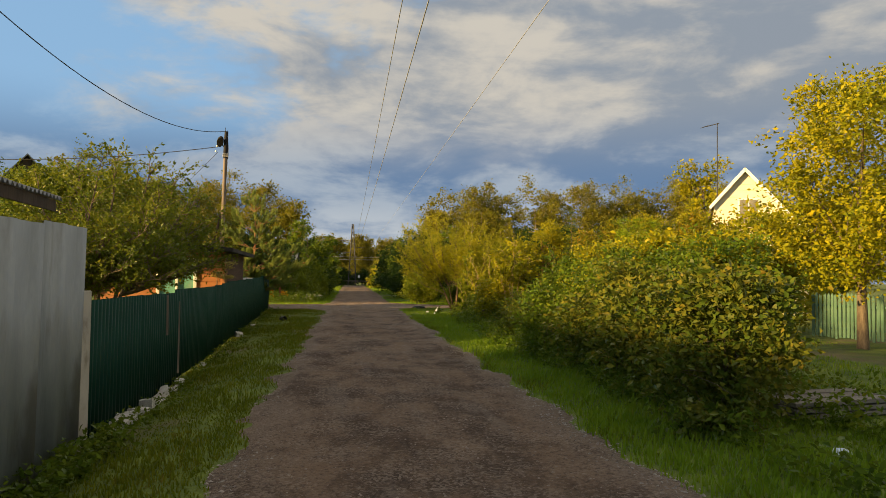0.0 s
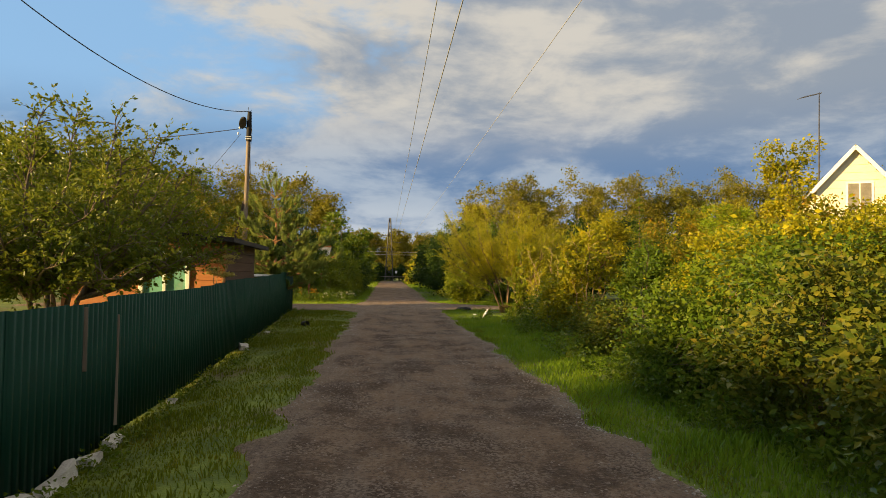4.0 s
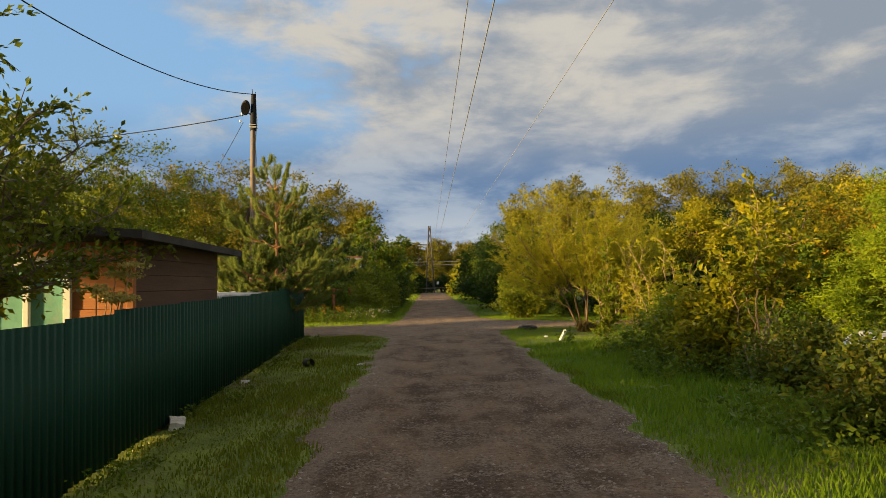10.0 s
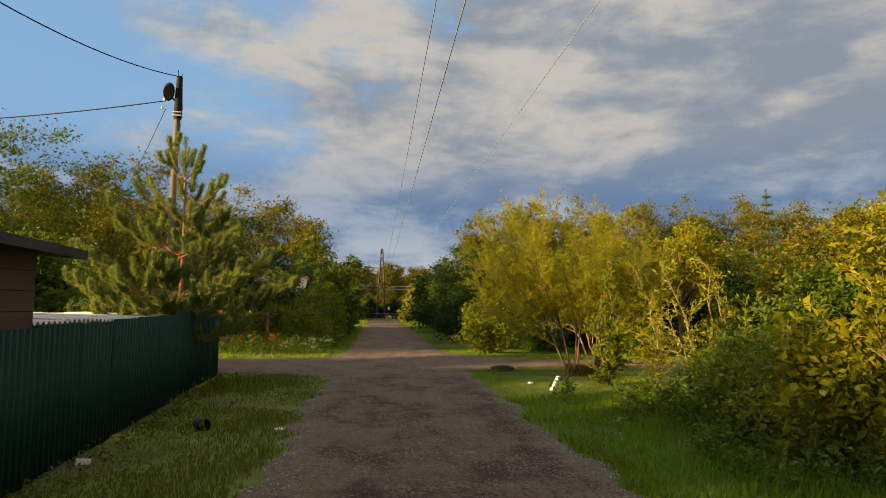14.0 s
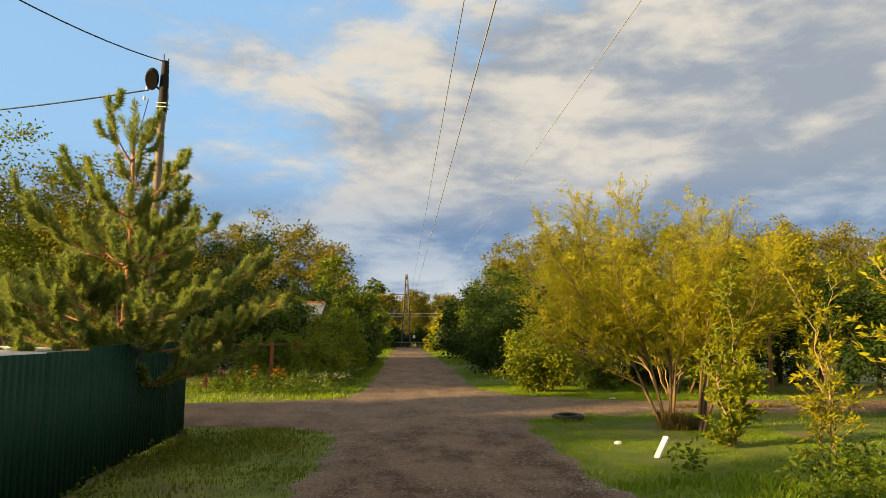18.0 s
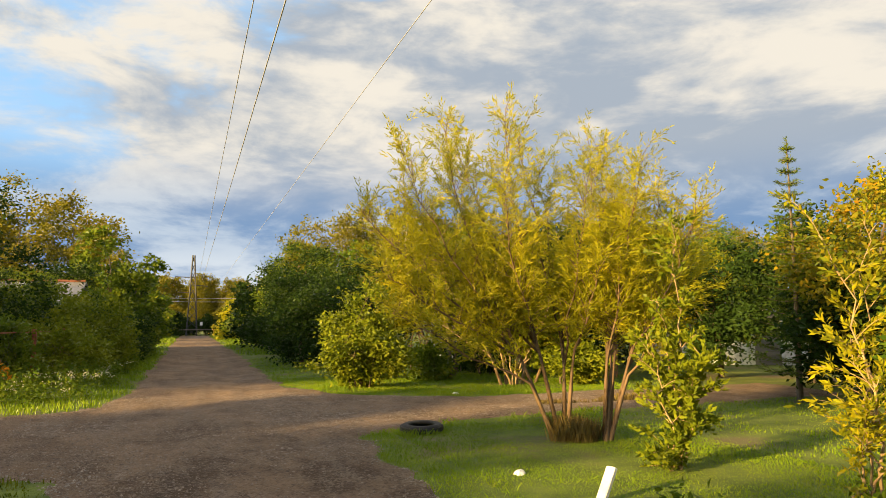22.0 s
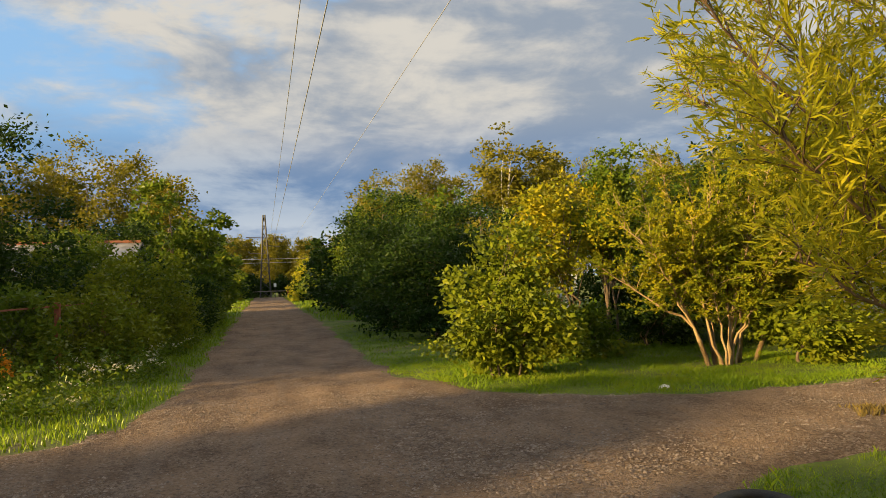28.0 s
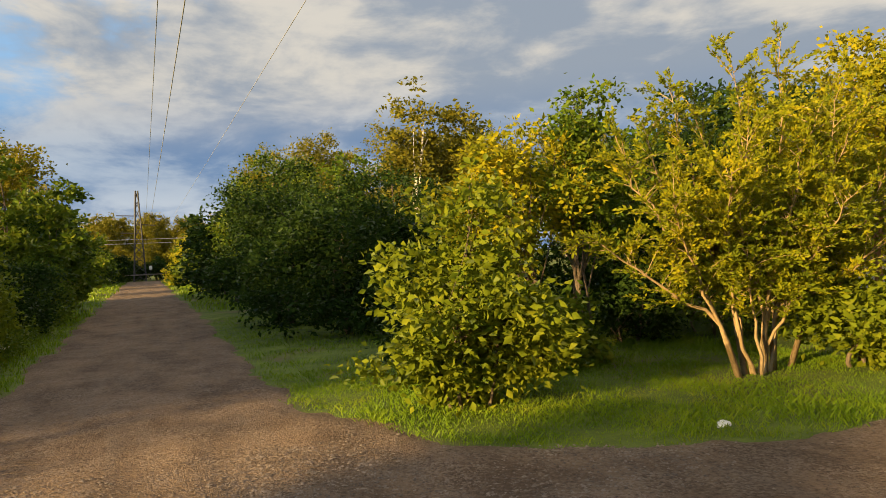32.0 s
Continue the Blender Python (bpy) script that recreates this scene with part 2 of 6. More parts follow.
M_BIRCHBARK = surface("pale_birch_bark", (0.50, 0.47, 0.42), (0.66, 0.63, 0.58), 3, 0.8, 0.3, 30, stain=(0.06, 0.05, 0.05), stain_scale=3, stain_at=(0.56, 0.62), stretch=(1, 1, 2.5))
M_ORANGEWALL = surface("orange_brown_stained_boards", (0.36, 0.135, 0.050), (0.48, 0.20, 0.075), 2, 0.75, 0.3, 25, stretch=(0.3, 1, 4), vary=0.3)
# boards for the shed's unlit sides, their shade put into a darker brown
M_SHADEDWALL = surface("shaded_side_boards", (0.085, 0.048, 0.03), (0.13, 0.075, 0.048), 2, 0.8, 0.3, 25, stretch=(1, 0.3, 4), vary=0.3)
M_TURQ = surface("turquoise_green_door_paint", (0.10, 0.30, 0.23), (0.14, 0.37, 0.29), 3, 0.55, 0.15, 30, stain=(0.2, 0.33, 0.27), stain_scale=2.0)
M_WHITE = surface("white_paint", (0.74, 0.73, 0.70), (0.82, 0.81, 0.79), 3, 0.6, 0.15, 30, stain=(0.58, 0.56, 0.52), stain_scale=1.5)
M_YELLOW = surface("cream_yellow_cladding", (0.74, 0.66, 0.46), (0.80, 0.72, 0.52), 2, 0.7, 0.15, 30)
M_ROOFRED = surface("faded_orange_roofing", (0.27, 0.10, 0.055), (0.36, 0.15, 0.085), 2, 0.7, 0.3, 25)
M_ROOFGREY = surface("grey_slate_roofing", (0.22, 0.22, 0.23), (0.33, 0.33, 0.34), 2, 0.8, 0.3, 25)
M_SLATE = surface("pale_corrugated_sheet", (0.50, 0.49, 0.46), (0.64, 0.63, 0.60), 3, 0.8, 0.2, 30, stain=(0.36, 0.34, 0.30), stain_scale=1.2)
M_GLASS = surface("dim_window_pane", (0.16, 0.15, 0.12), (0.24, 0.22, 0.18), 2, 0.15, 0.0, 10)
M_PICKET = surface("grey_green_picket_paint", (0.055, 0.125, 0.085), (0.10, 0.18, 0.12), 3, 0.75, 0.2, 30, vary=0.35)
M_RUST = surface("rusty_red_steel", (0.20, 0.055, 0.03), (0.31, 0.10, 0.05), 8, 0.8, 0.4, 40)
M_RUBBER = surface("worn_black_rubber", (0.016, 0.016, 0.017), (0.03, 0.03, 0.031), 6, 0.8, 0.4, 40, stain=(0.045, 0.043, 0.038), stain_scale=5)
M_LAMP = surface("black_lamp_housing", (0.006, 0.006, 0.007), (0.012, 0.012, 0.013), 6, 0.8, 0.05, 40)
M_CERAMIC = surface("white_insulator_glaze", (0.7, 0.7, 0.68), (0.8, 0.8, 0.78), 6, 0.3, 0.0, 40)
M_WIRE = surface("black_cable", (0.015, 0.015, 0.016), (0.028, 0.028, 0.03), 6, 0.6, 0.0, 40)
M_ALU = surface("bare_aluminium_wire", (0.32, 0.33, 0.35), (0.42, 0.43, 0.45), 6, 0.5, 0.0, 40, metal=0.3)
M_STEEL = surface("dull_pylon_steel", (0.045, 0.045, 0.05), (0.075, 0.075, 0.08), 4, 0.7, 0.1, 40, metal=0.2)
M_PLASTIC = surface("blue_white_wrapper", (0.5, 0.58, 0.70), (0.72, 0.76, 0.80), 14, 0.45, 0.2, 40)
M_GREYWOOD = surface("silvered_planks", (0.17, 0.15, 0.125), (0.29, 0.26, 0.22), 3, 0.85, 0.5, 30, stretch=(0.2, 3, 3), vary=0.4)
M_TARP = surface("white_tarpaulin", (0.52, 0.50, 0.46), (0.70, 0.68, 0.64), 3, 0.6, 0.3, 18)
L_GRASS = leafy("grass_blades", [(0.075, 0.145, 0.015), (0.135, 0.24, 0.021), (0.19, 0.29, 0.026), (0.26, 0.25, 0.055)], 0.35, 0.5, glow=(0.27, 0.34, 0.03))
L_VERGE = leafy("worn_verge_grass", [(0.062, 0.090, 0.011), (0.105, 0.150, 0.015), (0.155, 0.180, 0.020), (0.19, 0.145, 0.045)], 0.35, 0.6, glow=(0.24, 0.28, 0.03))
L_DRY = leafy("dry_grass", [(0.09, 0.075, 0.030), (0.15, 0.12, 0.05), (0.12, 0.12, 0.04)], 0.2, 2, glow=(0.16, 0.11, 0.05))
L_FRUIT = leafy("fruit_tree_leaves", [(0.036, 0.070, 0.012), (0.085, 0.135, 0.022), (0.17, 0.20, 0.032), (0.38, 0.33, 0.04)], 0.42, glow=(0.22, 0.24, 0.022))
L_GREEN = leafy("green_leaves", [(0.022, 0.056, 0.010), (0.064, 0.125, 0.016), (0.135, 0.20, 0.024), (0.29, 0.26, 0.03)], 0.4, glow=(0.22, 0.24, 0.022))
# dark green foliage, darkened further so the colour carries the trees' shade
L_DARK = leafy("dark_green_shade_leaves", [(0.012, 0.030, 0.009), (0.027, 0.058, 0.014), (0.055, 0.09, 0.020)], 0.3, gloss=0.05, glow=(0.05, 0.085, 0.012))
L_WILLOW = leafy("willow_leaves", [(0.15, 0.19, 0.018), (0.30, 0.33, 0.026), (0.45, 0.44, 0.034), (0.60, 0.57, 0.075)], 0.5, glow=(0.44, 0.42, 0.04))
L_GOLD = leafy("golden_green_leaves", [(0.065, 0.115, 0.012), (0.18, 0.215, 0.018), (0.36, 0.335, 0.022), (0.50, 0.39, 0.03)], 0.4)
L_LANE = leafy("yellowing_shrub_leaves", [(0.058, 0.105, 0.012), (0.155, 0.205, 0.018), (0.31, 0.32, 0.022), (0.50, 0.40, 0.030)], 0.45, glow=(0.38, 0.36, 0.03))
L_MAPLE = leafy("turning_maple_leaves", [(0.035, 0.072, 0.012), (0.085, 0.135, 0.016), (0.24, 0.20, 0.02), (0.50, 0.20, 0.024)], 0.4, 0.9)
L_BRAMBLE = leafy("bramble_leaves", [(0.024, 0.052, 0.011), (0.064, 0.105, 0.018), (0.15, 0.155, 0.026), (0.24, 0.15, 0.03)], 0.3, 1.3, glow=(0.22, 0.24, 0.022))
L_BIRCH = leafy("birch_leaves", [(0.072, 0.088, 0.016), (0.155, 0.158, 0.024), (0.28, 0.235, 0.034)], 0.35, 0.35)
L_LIME = leafy("light_green_leaves", [(0.060, 0.110, 0.013), (0.165, 0.215, 0.020), (0.30, 0.325, 0.035)], 0.4, glow=(0.22, 0.24, 0.022))
L_THUJA = leafy("bright_thuja_sprays", [(0.08, 0.14, 0.012), (0.18, 0.27, 0.02), (0.32, 0.40, 0.03)], 0.35, 1.5, glow=(0.25, 0.30, 0.02))
L_NEEDLE = leafy("pine_needles", [(0.14, 0.21, 0.07), (0.28, 0.36, 0.11), (0.46, 0.50, 0.16)], 0.42, 1.2, glow=(0.20, 0.26, 0.05))
L_UMBEL = leafy("faded_umbel_heads", [(0.30, 0.28, 0.10), (0.48, 0.44, 0.18)], 0.3, 3, glow=(0.4, 0.36, 0.12))
L_PINK = leafy("pink_petals", [(0.45, 0.06, 0.25), (0.62, 0.16, 0.40)], 0.3)
L_ORANGE = leafy("orange_petals", [(0.65, 0.20, 0.02), (0.75, 0.36, 0.03)], 0.3)
L_WHITEP = leafy("white_petals", [(0.6, 0.6, 0.55), (0.75, 0.75, 0.7)], 0.3)


# ---- mesh helpers ----
def vnoise(x, y, s=1.0, seed=0):
    """Smooth noise of -1 to 1 over the plane."""
    x, y = np.asarray(x, float) / s, np.asarray(y, float) / s
    xi, yi = np.floor(x), np.floor(y)
    fx, fy = x - xi, y - yi
    fx, fy = fx * fx * (3 - 2 * fx), fy * fy * (3 - 2 * fy)

    def h(a, b):
        v = np.sin(a * 127.1 + b * 311.7 + seed * 74.7) * 43758.5453
        return 2 * (v - np.floor(v)) - 1

    return (h(xi, yi) * (1 - fx) + h(xi + 1, yi) * fx) * (1 - fy) + (h(xi, yi + 1) * (1 - fx) + h(xi + 1, yi + 1) * fx) * fy


def array_mesh(name, verts, faces, mat, smooth=False):
    """A mesh from arrays; faces is (n, 3) or (n, 4)."""
    me = bpy.data.meshes.new(name)
    verts, faces = np.asarray(verts, np.float32), np.asarray(faces, np.int32)
    n, k = faces.shape
    me.vertices.add(len(verts))
    me.vertices.foreach_set("co", verts.ravel())
    me.loops.add(n * k)
    me.loops.foreach_set("vertex_index", faces.ravel())
    me.polygons.add(n)
    me.polygons.foreach_set("loop_start", np.arange(0, n * k, k, dtype=np.int32))
    if smooth:
        me.polygons.foreach_set("use_smooth", np.ones(n, bool))
    me.materials.append(mat)
    me.update(calc_edges=True)
    return me


def part(name, data, mat=None, parent=None, label=""):
    """Links a mesh, or a bmesh, as one object under a thing or a part."""
    if isinstance(data, bmesh.types.BMesh):
        me = bpy.data.meshes.new(name)
        data.to_mesh(me)
        data.free()
        me.materials.append(mat)
        data = me
    ob = new(name, data)
    if parent is not None:
        ob.parent = parent
    if label:
        ob["label"] = label
    return ob


def thing(name, label, category, x=0, y=0, z=0, rz=0, group="", kind=""):
    ob = new(name)
    ob.matrix_world = pose(x, y, z, 0, 0, rz)
    return tagged(ob, label, category, group, kind)


def box(bm, x0, y0, z0, x1, y1, z1, m=None, bevel=0.0):
    """Adds a box with slightly broken edges."""
    r = bmesh.ops.create_cube(bm, size=1)
    for v in r["verts"]:
        v.co = Vector((x0 + (v.co.x + 0.5) * (x1 - x0), y0 + (v.co.y + 0.5) * (y1 - y0), z0 + (v.co.z + 0.5) * (z1 - z0)))
    if bevel:
        es = list({e for v in r["verts"] for e in v.link_edges})
        vs = list(r["verts"])
        r2 = bmesh.ops.bevel(bm, geom=es + vs, offset=bevel, segments=1, affect="EDGES")
        vs = list({v for f in r2["faces"] for v in f.verts} | {v for v in vs if v.is_valid})
    else:
        vs = r["verts"]
    if m is not None:
        bmesh.ops.transform(bm, matrix=m, verts=[v for v in vs if v.is_valid])
    return bm


def boxes(*rows, bevel=0.0):
    bm = bmesh.new()
    for r in rows:
        box(bm, *r, bevel=bevel)
    return bm


def beam(a, b, wx, wz, bevel=0.004):
    """A squared timber from a to b."""
    a, b = Vector(a), Vector(b)
    d = b - a
    m = Matrix.Translation(a) @ d.to_track_quat("Z", "Y").to_matrix().to_4x4()
    return box(bmesh.new(), -wx / 2, -wz / 2, 0, wx / 2, wz / 2, d.length, m, bevel)


def tubes(paths, sides=6):
    """Tapered round tubes: paths of (points, radii). Returns vertices and quads."""
    vs, fs, base = [], [], 0
    ang = np.linspace(0, 2 * np.pi, sides, endpoint=False)
    for pts, rad in paths:
        pts, rad = np.asarray(pts, float), np.asarray(rad, float)
        t = np.gradient(pts, axis=0)
        t /= np.linalg.norm(t, axis=1)[:, None] + 1e-9
        up = np.array([0.31, 0.95, 0.05]) if abs(t[0, 2]) > 0.7 else np.array([0.0, 0.0, 1.0])
        u = np.cross(t, up)
        u /= np.linalg.norm(u, axis=1)[:, None] + 1e-9
        v = np.cross(t, u)
        ring = pts[:, None] + rad[:, None, None] * (np.cos(ang)[None, :, None] * u[:, None] + np.sin(ang)[None, :, None] * v[:, None])
        n = len(pts)
        vs.append(ring.reshape(-1, 3))
        i = np.arange(n - 1)[:, None] * sides + np.arange(sides)[None]
        j = np.arange(n - 1)[:, None] * sides + (np.arange(sides)[None] + 1) % sides
        fs.append(np.stack([i, j, j + sides, i + sides], -1).reshape(-1, 4) + base)
        base += n * sides
    return np.concatenate(vs), np.concatenate(fs)


def curve_path(a, b, bend, n=6):
    t = np.linspace(0, 1, n)[:, None]
    a, b, bend = np.asarray(a, float), np.asarray(b, float), np.asarray(bend, float)
    return a + (b - a) * t + bend * (t * (1 - t) * 4)


def leaf_mesh(name, pos, size, mat, rng, ratio=0.55, droop=0.3, along=None, spread=1.0):
    """Leaves as small folded diamonds at pos, each with its own turn. along: the way that they point."""
    n = len(pos)
    d = rng.normal(size=(n, 3))
    d[:, 2] = d[:, 2] * 0.6 - droop
    if along is not None:
        d = along + d * spread
    d /= np.linalg.norm(d, axis=1)[:, None] + 1e-9
    s = np.cross(d, rng.normal(size=(n, 3)))
    s /= np.linalg.norm(s, axis=1)[:, None] + 1e-9
    nn = np.cross(s, d)
    ln = size * rng.uniform(0.6, 1.25, n)[:, None]
    wd = ln * ratio * 0.5
    mid = pos + d * ln * 0.45
    fold = nn * wd * 0.35
    v = np.stack([pos, mid - s * wd + fold, pos + d * ln - nn * ln * 0.08, mid + s * wd + fold], 1).reshape(-1, 3)
    i = np.arange(n)[:, None] * 4
    f = np.concatenate([i + np.array([[0, 1, 2]]), i + np.array([[0, 2, 3]])])
    return array_mesh(name, v, f, mat)


def lobes_points(rng, lobes, n, per=26, spread=0.16, shell=0.55):
    """Leaf places over rounded lobes (x, y, z, rx, ry, rz): boughs on the lobes, sprigs on the boughs, a thin dark core, gaps between."""
    lobes = np.array(lobes, float)
    vol = (lobes[:, 3] * lobes[:, 4] * lobes[:, 5]) ** 0.66
    count = len(lobes) * 13
    L = lobes[rng.choice(len(lobes), size=count, p=vol / vol.sum())]
    d = rng.normal(size=(count, 3)) + np.array([0, 0, 0.18])
    d /= np.linalg.norm(d, axis=1)[:, None]
    r = shell + (1.0 - shell) * rng.random(count) ** 0.5
    wob = 1 + 0.20 * vnoise(d[:, 0] * 2.1 + L[:, 0], d[:, 1] * 2.1 + d[:, 2] * 1.7, 0.7, 3)
    c = L[:, :3] + d * L[:, 3:6] * (r * wob)[:, None]
    q = L[:, 3:6].mean(1) * rng.uniform(0.20, 0.44, count)
    m = max(1, n // per)
    pick = rng.choice(count, size=m, p=q ** 2 / (q ** 2).sum())
    e = rng.normal(size=(m, 3)) + d[pick] * 0.6 + np.array([0, 0, 0.4])
    e /= np.linalg.norm(e, axis=1)[:, None]
    reach = np.where(rng.random(m) < 0.08, 1.35, 0.5 + 0.55 * rng.random(m))
    s = c[pick] + e * (q[pick] * reach)[:, None] * np.array([1, 1, 0.72])
    core = rng.random(m) < 0.16
    k = lobes[rng.choice(len(lobes), size=m, p=vol / vol.sum())]
    inner = rng.normal(size=(m, 3))
    inner /= np.linalg.norm(inner, axis=1)[:, None]
    s = np.where(core[:, None], k[:, :3] + inner * k[:, 3:6] * 0.62, s)
    pts = np.repeat(s, per, 0)
    sc = np.repeat(rng.uniform(0.5, 1.25, m), per)[:, None] * spread
    out = np.repeat(e * 0.6 + d[pick] * 0.4, per, 0)
    return pts + rng.normal(size=pts.shape) * sc * np.array([1, 1, 0.7]), out, c


def lobed_tree(name, label, category, x, y, z, lobes, n, leaf, leaf_mat, bark, rng, trunk=0.09, stems=1, fork=0.35, per=26, spread=0.16, ratio=0.55, limbs=10, group="", lean=(0, 0), shell=0.5):
    """A tree or bush: trunk with limbs into each lobe, crown of leaves. Lobes are given from the foot."""
    ob = thing(name, label, category, x, y, z, group=group)
    pts, out, cl = lobes_points(rng, lobes, n, per, spread, shell)
    keep = pts[:, 2] > 0.04
    pts, out = pts[keep], out[keep]
    top = max(l[2] for l in lobes)
    paths = []
    for s in range(stems):
        a = rng.normal(size=2) * (0.02 if stems == 1 else 0.12)
        mid = np.array([a[0] * 2 + lean[0] * 0.5, a[1] * 2 + lean[1] * 0.5, top * fork])
        main = lobes[s % len(lobes)]
        end = np.array([main[0], main[1], main[2] + main[5] * 0.5])
        p = np.concatenate([curve_path((a[0], a[1], -0.12), mid, (*rng.normal(size=2) * 0.04, 0), 5), curve_path(mid, end, (*rng.normal(size=2) * 0.12, 0), 6)[1:]])
        paths.append((p, np.linspace(trunk * (1.15 if stems == 1 else 0.8), trunk * 0.18, len(p))))
        for q in range(max(2, limbs // stems)):
            t = cl[rng.integers(len(cl))]
            k = rng.integers(3, 9)
            b = (*rng.normal(size=2) * 0.1, 0.12 * top * rng.random())
            pp = curve_path(p[k], t, b, 5)
            paths.append((pp, np.linspace(trunk * 0.42 * (1 - k / 14), trunk * 0.07, 5)))
    v, f = tubes(paths, 6)
    part("trunk", array_mesh("trunk", v, f, bark, True), None, ob)
    part("crown", leaf_mesh("crown", pts, leaf, leaf_mat, rng, ratio, 0.25, out * 0.6 + np.array([0, 0, 0.1]), 1.0), None, ob)
    return ob


def twiggy_shrub(name, label, category, x, y, z, stems, leaf_mat, bark, rng, leaf=0.09, ratio=0.18, per_twig=34, r0=0.045, twigs=16, twig_len=0.7, rise=0.35, bare=0.35, sub=2, rest=(0, 0, 0), group=""):
    """Several stems that fan out, with twigs along them and leaves along the twigs. stems: end points from the foot."""
    ob = thing(name, label, category, x, y, z, group=group)
    paths, lp, la = [], [], []
    for ex, ey, ez, *foot in stems:
        fx, fy = foot[:2] or (ex * 0.06, ey * 0.06)
        a = np.array([fx + rng.normal() * 0.04, fy + rng.normal() * 0.04, -0.1])
        e = np.array([ex, ey, ez])
        p = curve_path(a, e, (-ex * 0.07 + rng.normal() * 0.07, -ey * 0.07 + rng.normal() * 0.07, 0.02 * ez), 12)
        if len(foot) > 2:  # grows out of a shared lower stem
            via = np.array(foot[2:])
            p = np.concatenate([curve_path((fx, fy, -0.1), via, (0, 0, 0.03), 4)[:-1], curve_path(via, e, ((via[0] - fx) * 0.35, (via[1] - fy) * 0.35, 0.08), 9)])
            p[4:-1] += rng.normal(size=(7, 3)) * 0.03
            paths.append((p, np.concatenate([np.linspace(r0 * 1.5, r0 * 1.15, 4)[:-1], np.linspace(r0 * 0.8, r0 * 0.12, 9)])))
        else:
            p[2:-1] += rng.normal(size=(9, 3)) * 0.028
            paths.append((p, np.linspace(r0 * (0.6 + 0.4 * rng.random()), r0 * 0.12, 12)))
        for q in range(twigs):
            s = bare + (1 - bare) * (q + rng.random()) / twigs
            k = s * 11
            k0 = min(int(k), 10)
            b = p[k0] + (p[k0 + 1] - p[k0]) * (k - k0)
            d = rng.normal(size=3) * np.array([1, 1, 0.35]) + (e - a) / np.linalg.norm(e - a) * 0.6
            d[2] += rise
            d /= np.linalg.norm(d)
            ln = twig_len * rng.uniform(0.55, 1.3) * (1.15 - 0.5 * s)
            tip = b + d * ln
            tw = curve_path(b, tip, (0, 0, 0.10 * ln), 6)
            paths.append((tw, np.linspace(r0 * 0.22, r0 * 0.05, 6)))
            runs = [(tw, ln)]
            for g in range(sub):
                i = rng.integers(1, 5)
                dd = d + rng.normal(size=3) * 0.7
                dd[2] += rise * 0.6
                dd /= np.linalg.norm(dd)
                t2 = curve_path(tw[i], tw[i] + dd * ln * 0.6, (0, 0, 0.05 * ln), 4)
                runs.append((t2, ln * 0.6))
            for tw2, l2 in runs:
                m = max(4, int(per_twig * l2 / twig_len))
                u = rng.random(m) ** 0.8 * (len(tw2) - 1.001)
                i = u.astype(int)
                pt = tw2[i] + (tw2[i + 1] - tw2[i]) * (u - i)[:, None]
                lp.append(pt + rng.normal(size=pt.shape) * 0.012)
                la.append(np.repeat((tw2[-1] - tw2[0])[None] / (np.linalg.norm(tw2[-1] - tw2[0]) + 1e-9), m, 0))
    v, f = tubes(paths, 5)
    part("trunk", array_mesh("trunk", v, f, bark, True), None, ob)
    part("crown", leaf_mesh("crown", np.concatenate(lp), leaf, leaf_mat, rng, ratio, 0.1, np.concatenate(la) * 0.9, 0.55), None, ob)
    return ob


# ---- ground and road ----
def fence_x(y):
    return -3.55 - (np.asarray(y, float) - 8.0) * 0.0365


def ground_z(x, y):
    """Height of the soil: level, with a shallow fall to the foot of the green fence."""
    x, y = np.asarray(x, float), np.asarray(y, float)
    foot = -0.32 * np.clip((31.0 - y) / 22.0, 0, 1)
    s = np.clip((-1.9 - x) / 1.9, 0, 1)
    near = np.exp(-((np.abs(x) / 40) ** 2))
    return foot * s * s * (3 - 2 * s) + near * (0.025 * vnoise(x, y, 1.7, 2) + 0.012 * vnoise(x, y, 0.6, 5)) + np.where(np.abs(x) < 2.3, 0, 0.02)


def road_depth(x, y):
    """Metres inside the edge of the gravel, negative outside it."""
    x, y = np.asarray(x, float), np.asarray(y, float)
    a = 1.78 + 0.10 * np.clip((y - 40) / 30, 0, 1) - np.abs(x + 0.05 - 0.06 * np.clip((y - 45) / 40, 0, 3))
    south = np.interp(x, [-9, -5, -2, 2, 5, 9, 16], [33.81, 33.37, 33.09, 34.8, 35.6, 36.0, 36.4])
    north = np.interp(x, [-9, -5, -2, 2, 5, 9, 16], [37.31, 37.77, 38.49, 38.75, 38.95, 39.05, 39.3])
    b = np.minimum(np.minimum(y - south, north - y), 13.5 - x)
    k = 1.5 + np.where(x > 0, 3.8, 1.6) * np.clip((y - 36.3) / 1.7, 0, 1)  # wide corners on the far side
    h = np.clip(0.5 + 0.5 * (a - b) / k, 0, 1)
    d = b + (a - b) * h + k * h * (1 - h)
    return np.where(y > 129, -1, d) + 0.16 * vnoise(x, y, 0.9, 7) + 0.08 * vnoise(x, y, 0.28, 8)


def road_z(x, y):
    d = road_depth(x, y)
    rut = -0.020 * np.exp(-(((np.abs(x) - 0.85) / 0.35) ** 2)) - 0.03 * np.clip(vnoise(x, y, 1.3, 11) - 0.45, 0, 1)
    return ground_z(x, y) + np.clip(d, -0.3, 0.25) * 0.13 + rut + 0.008 * vnoise(x, y, 0.22, 12)


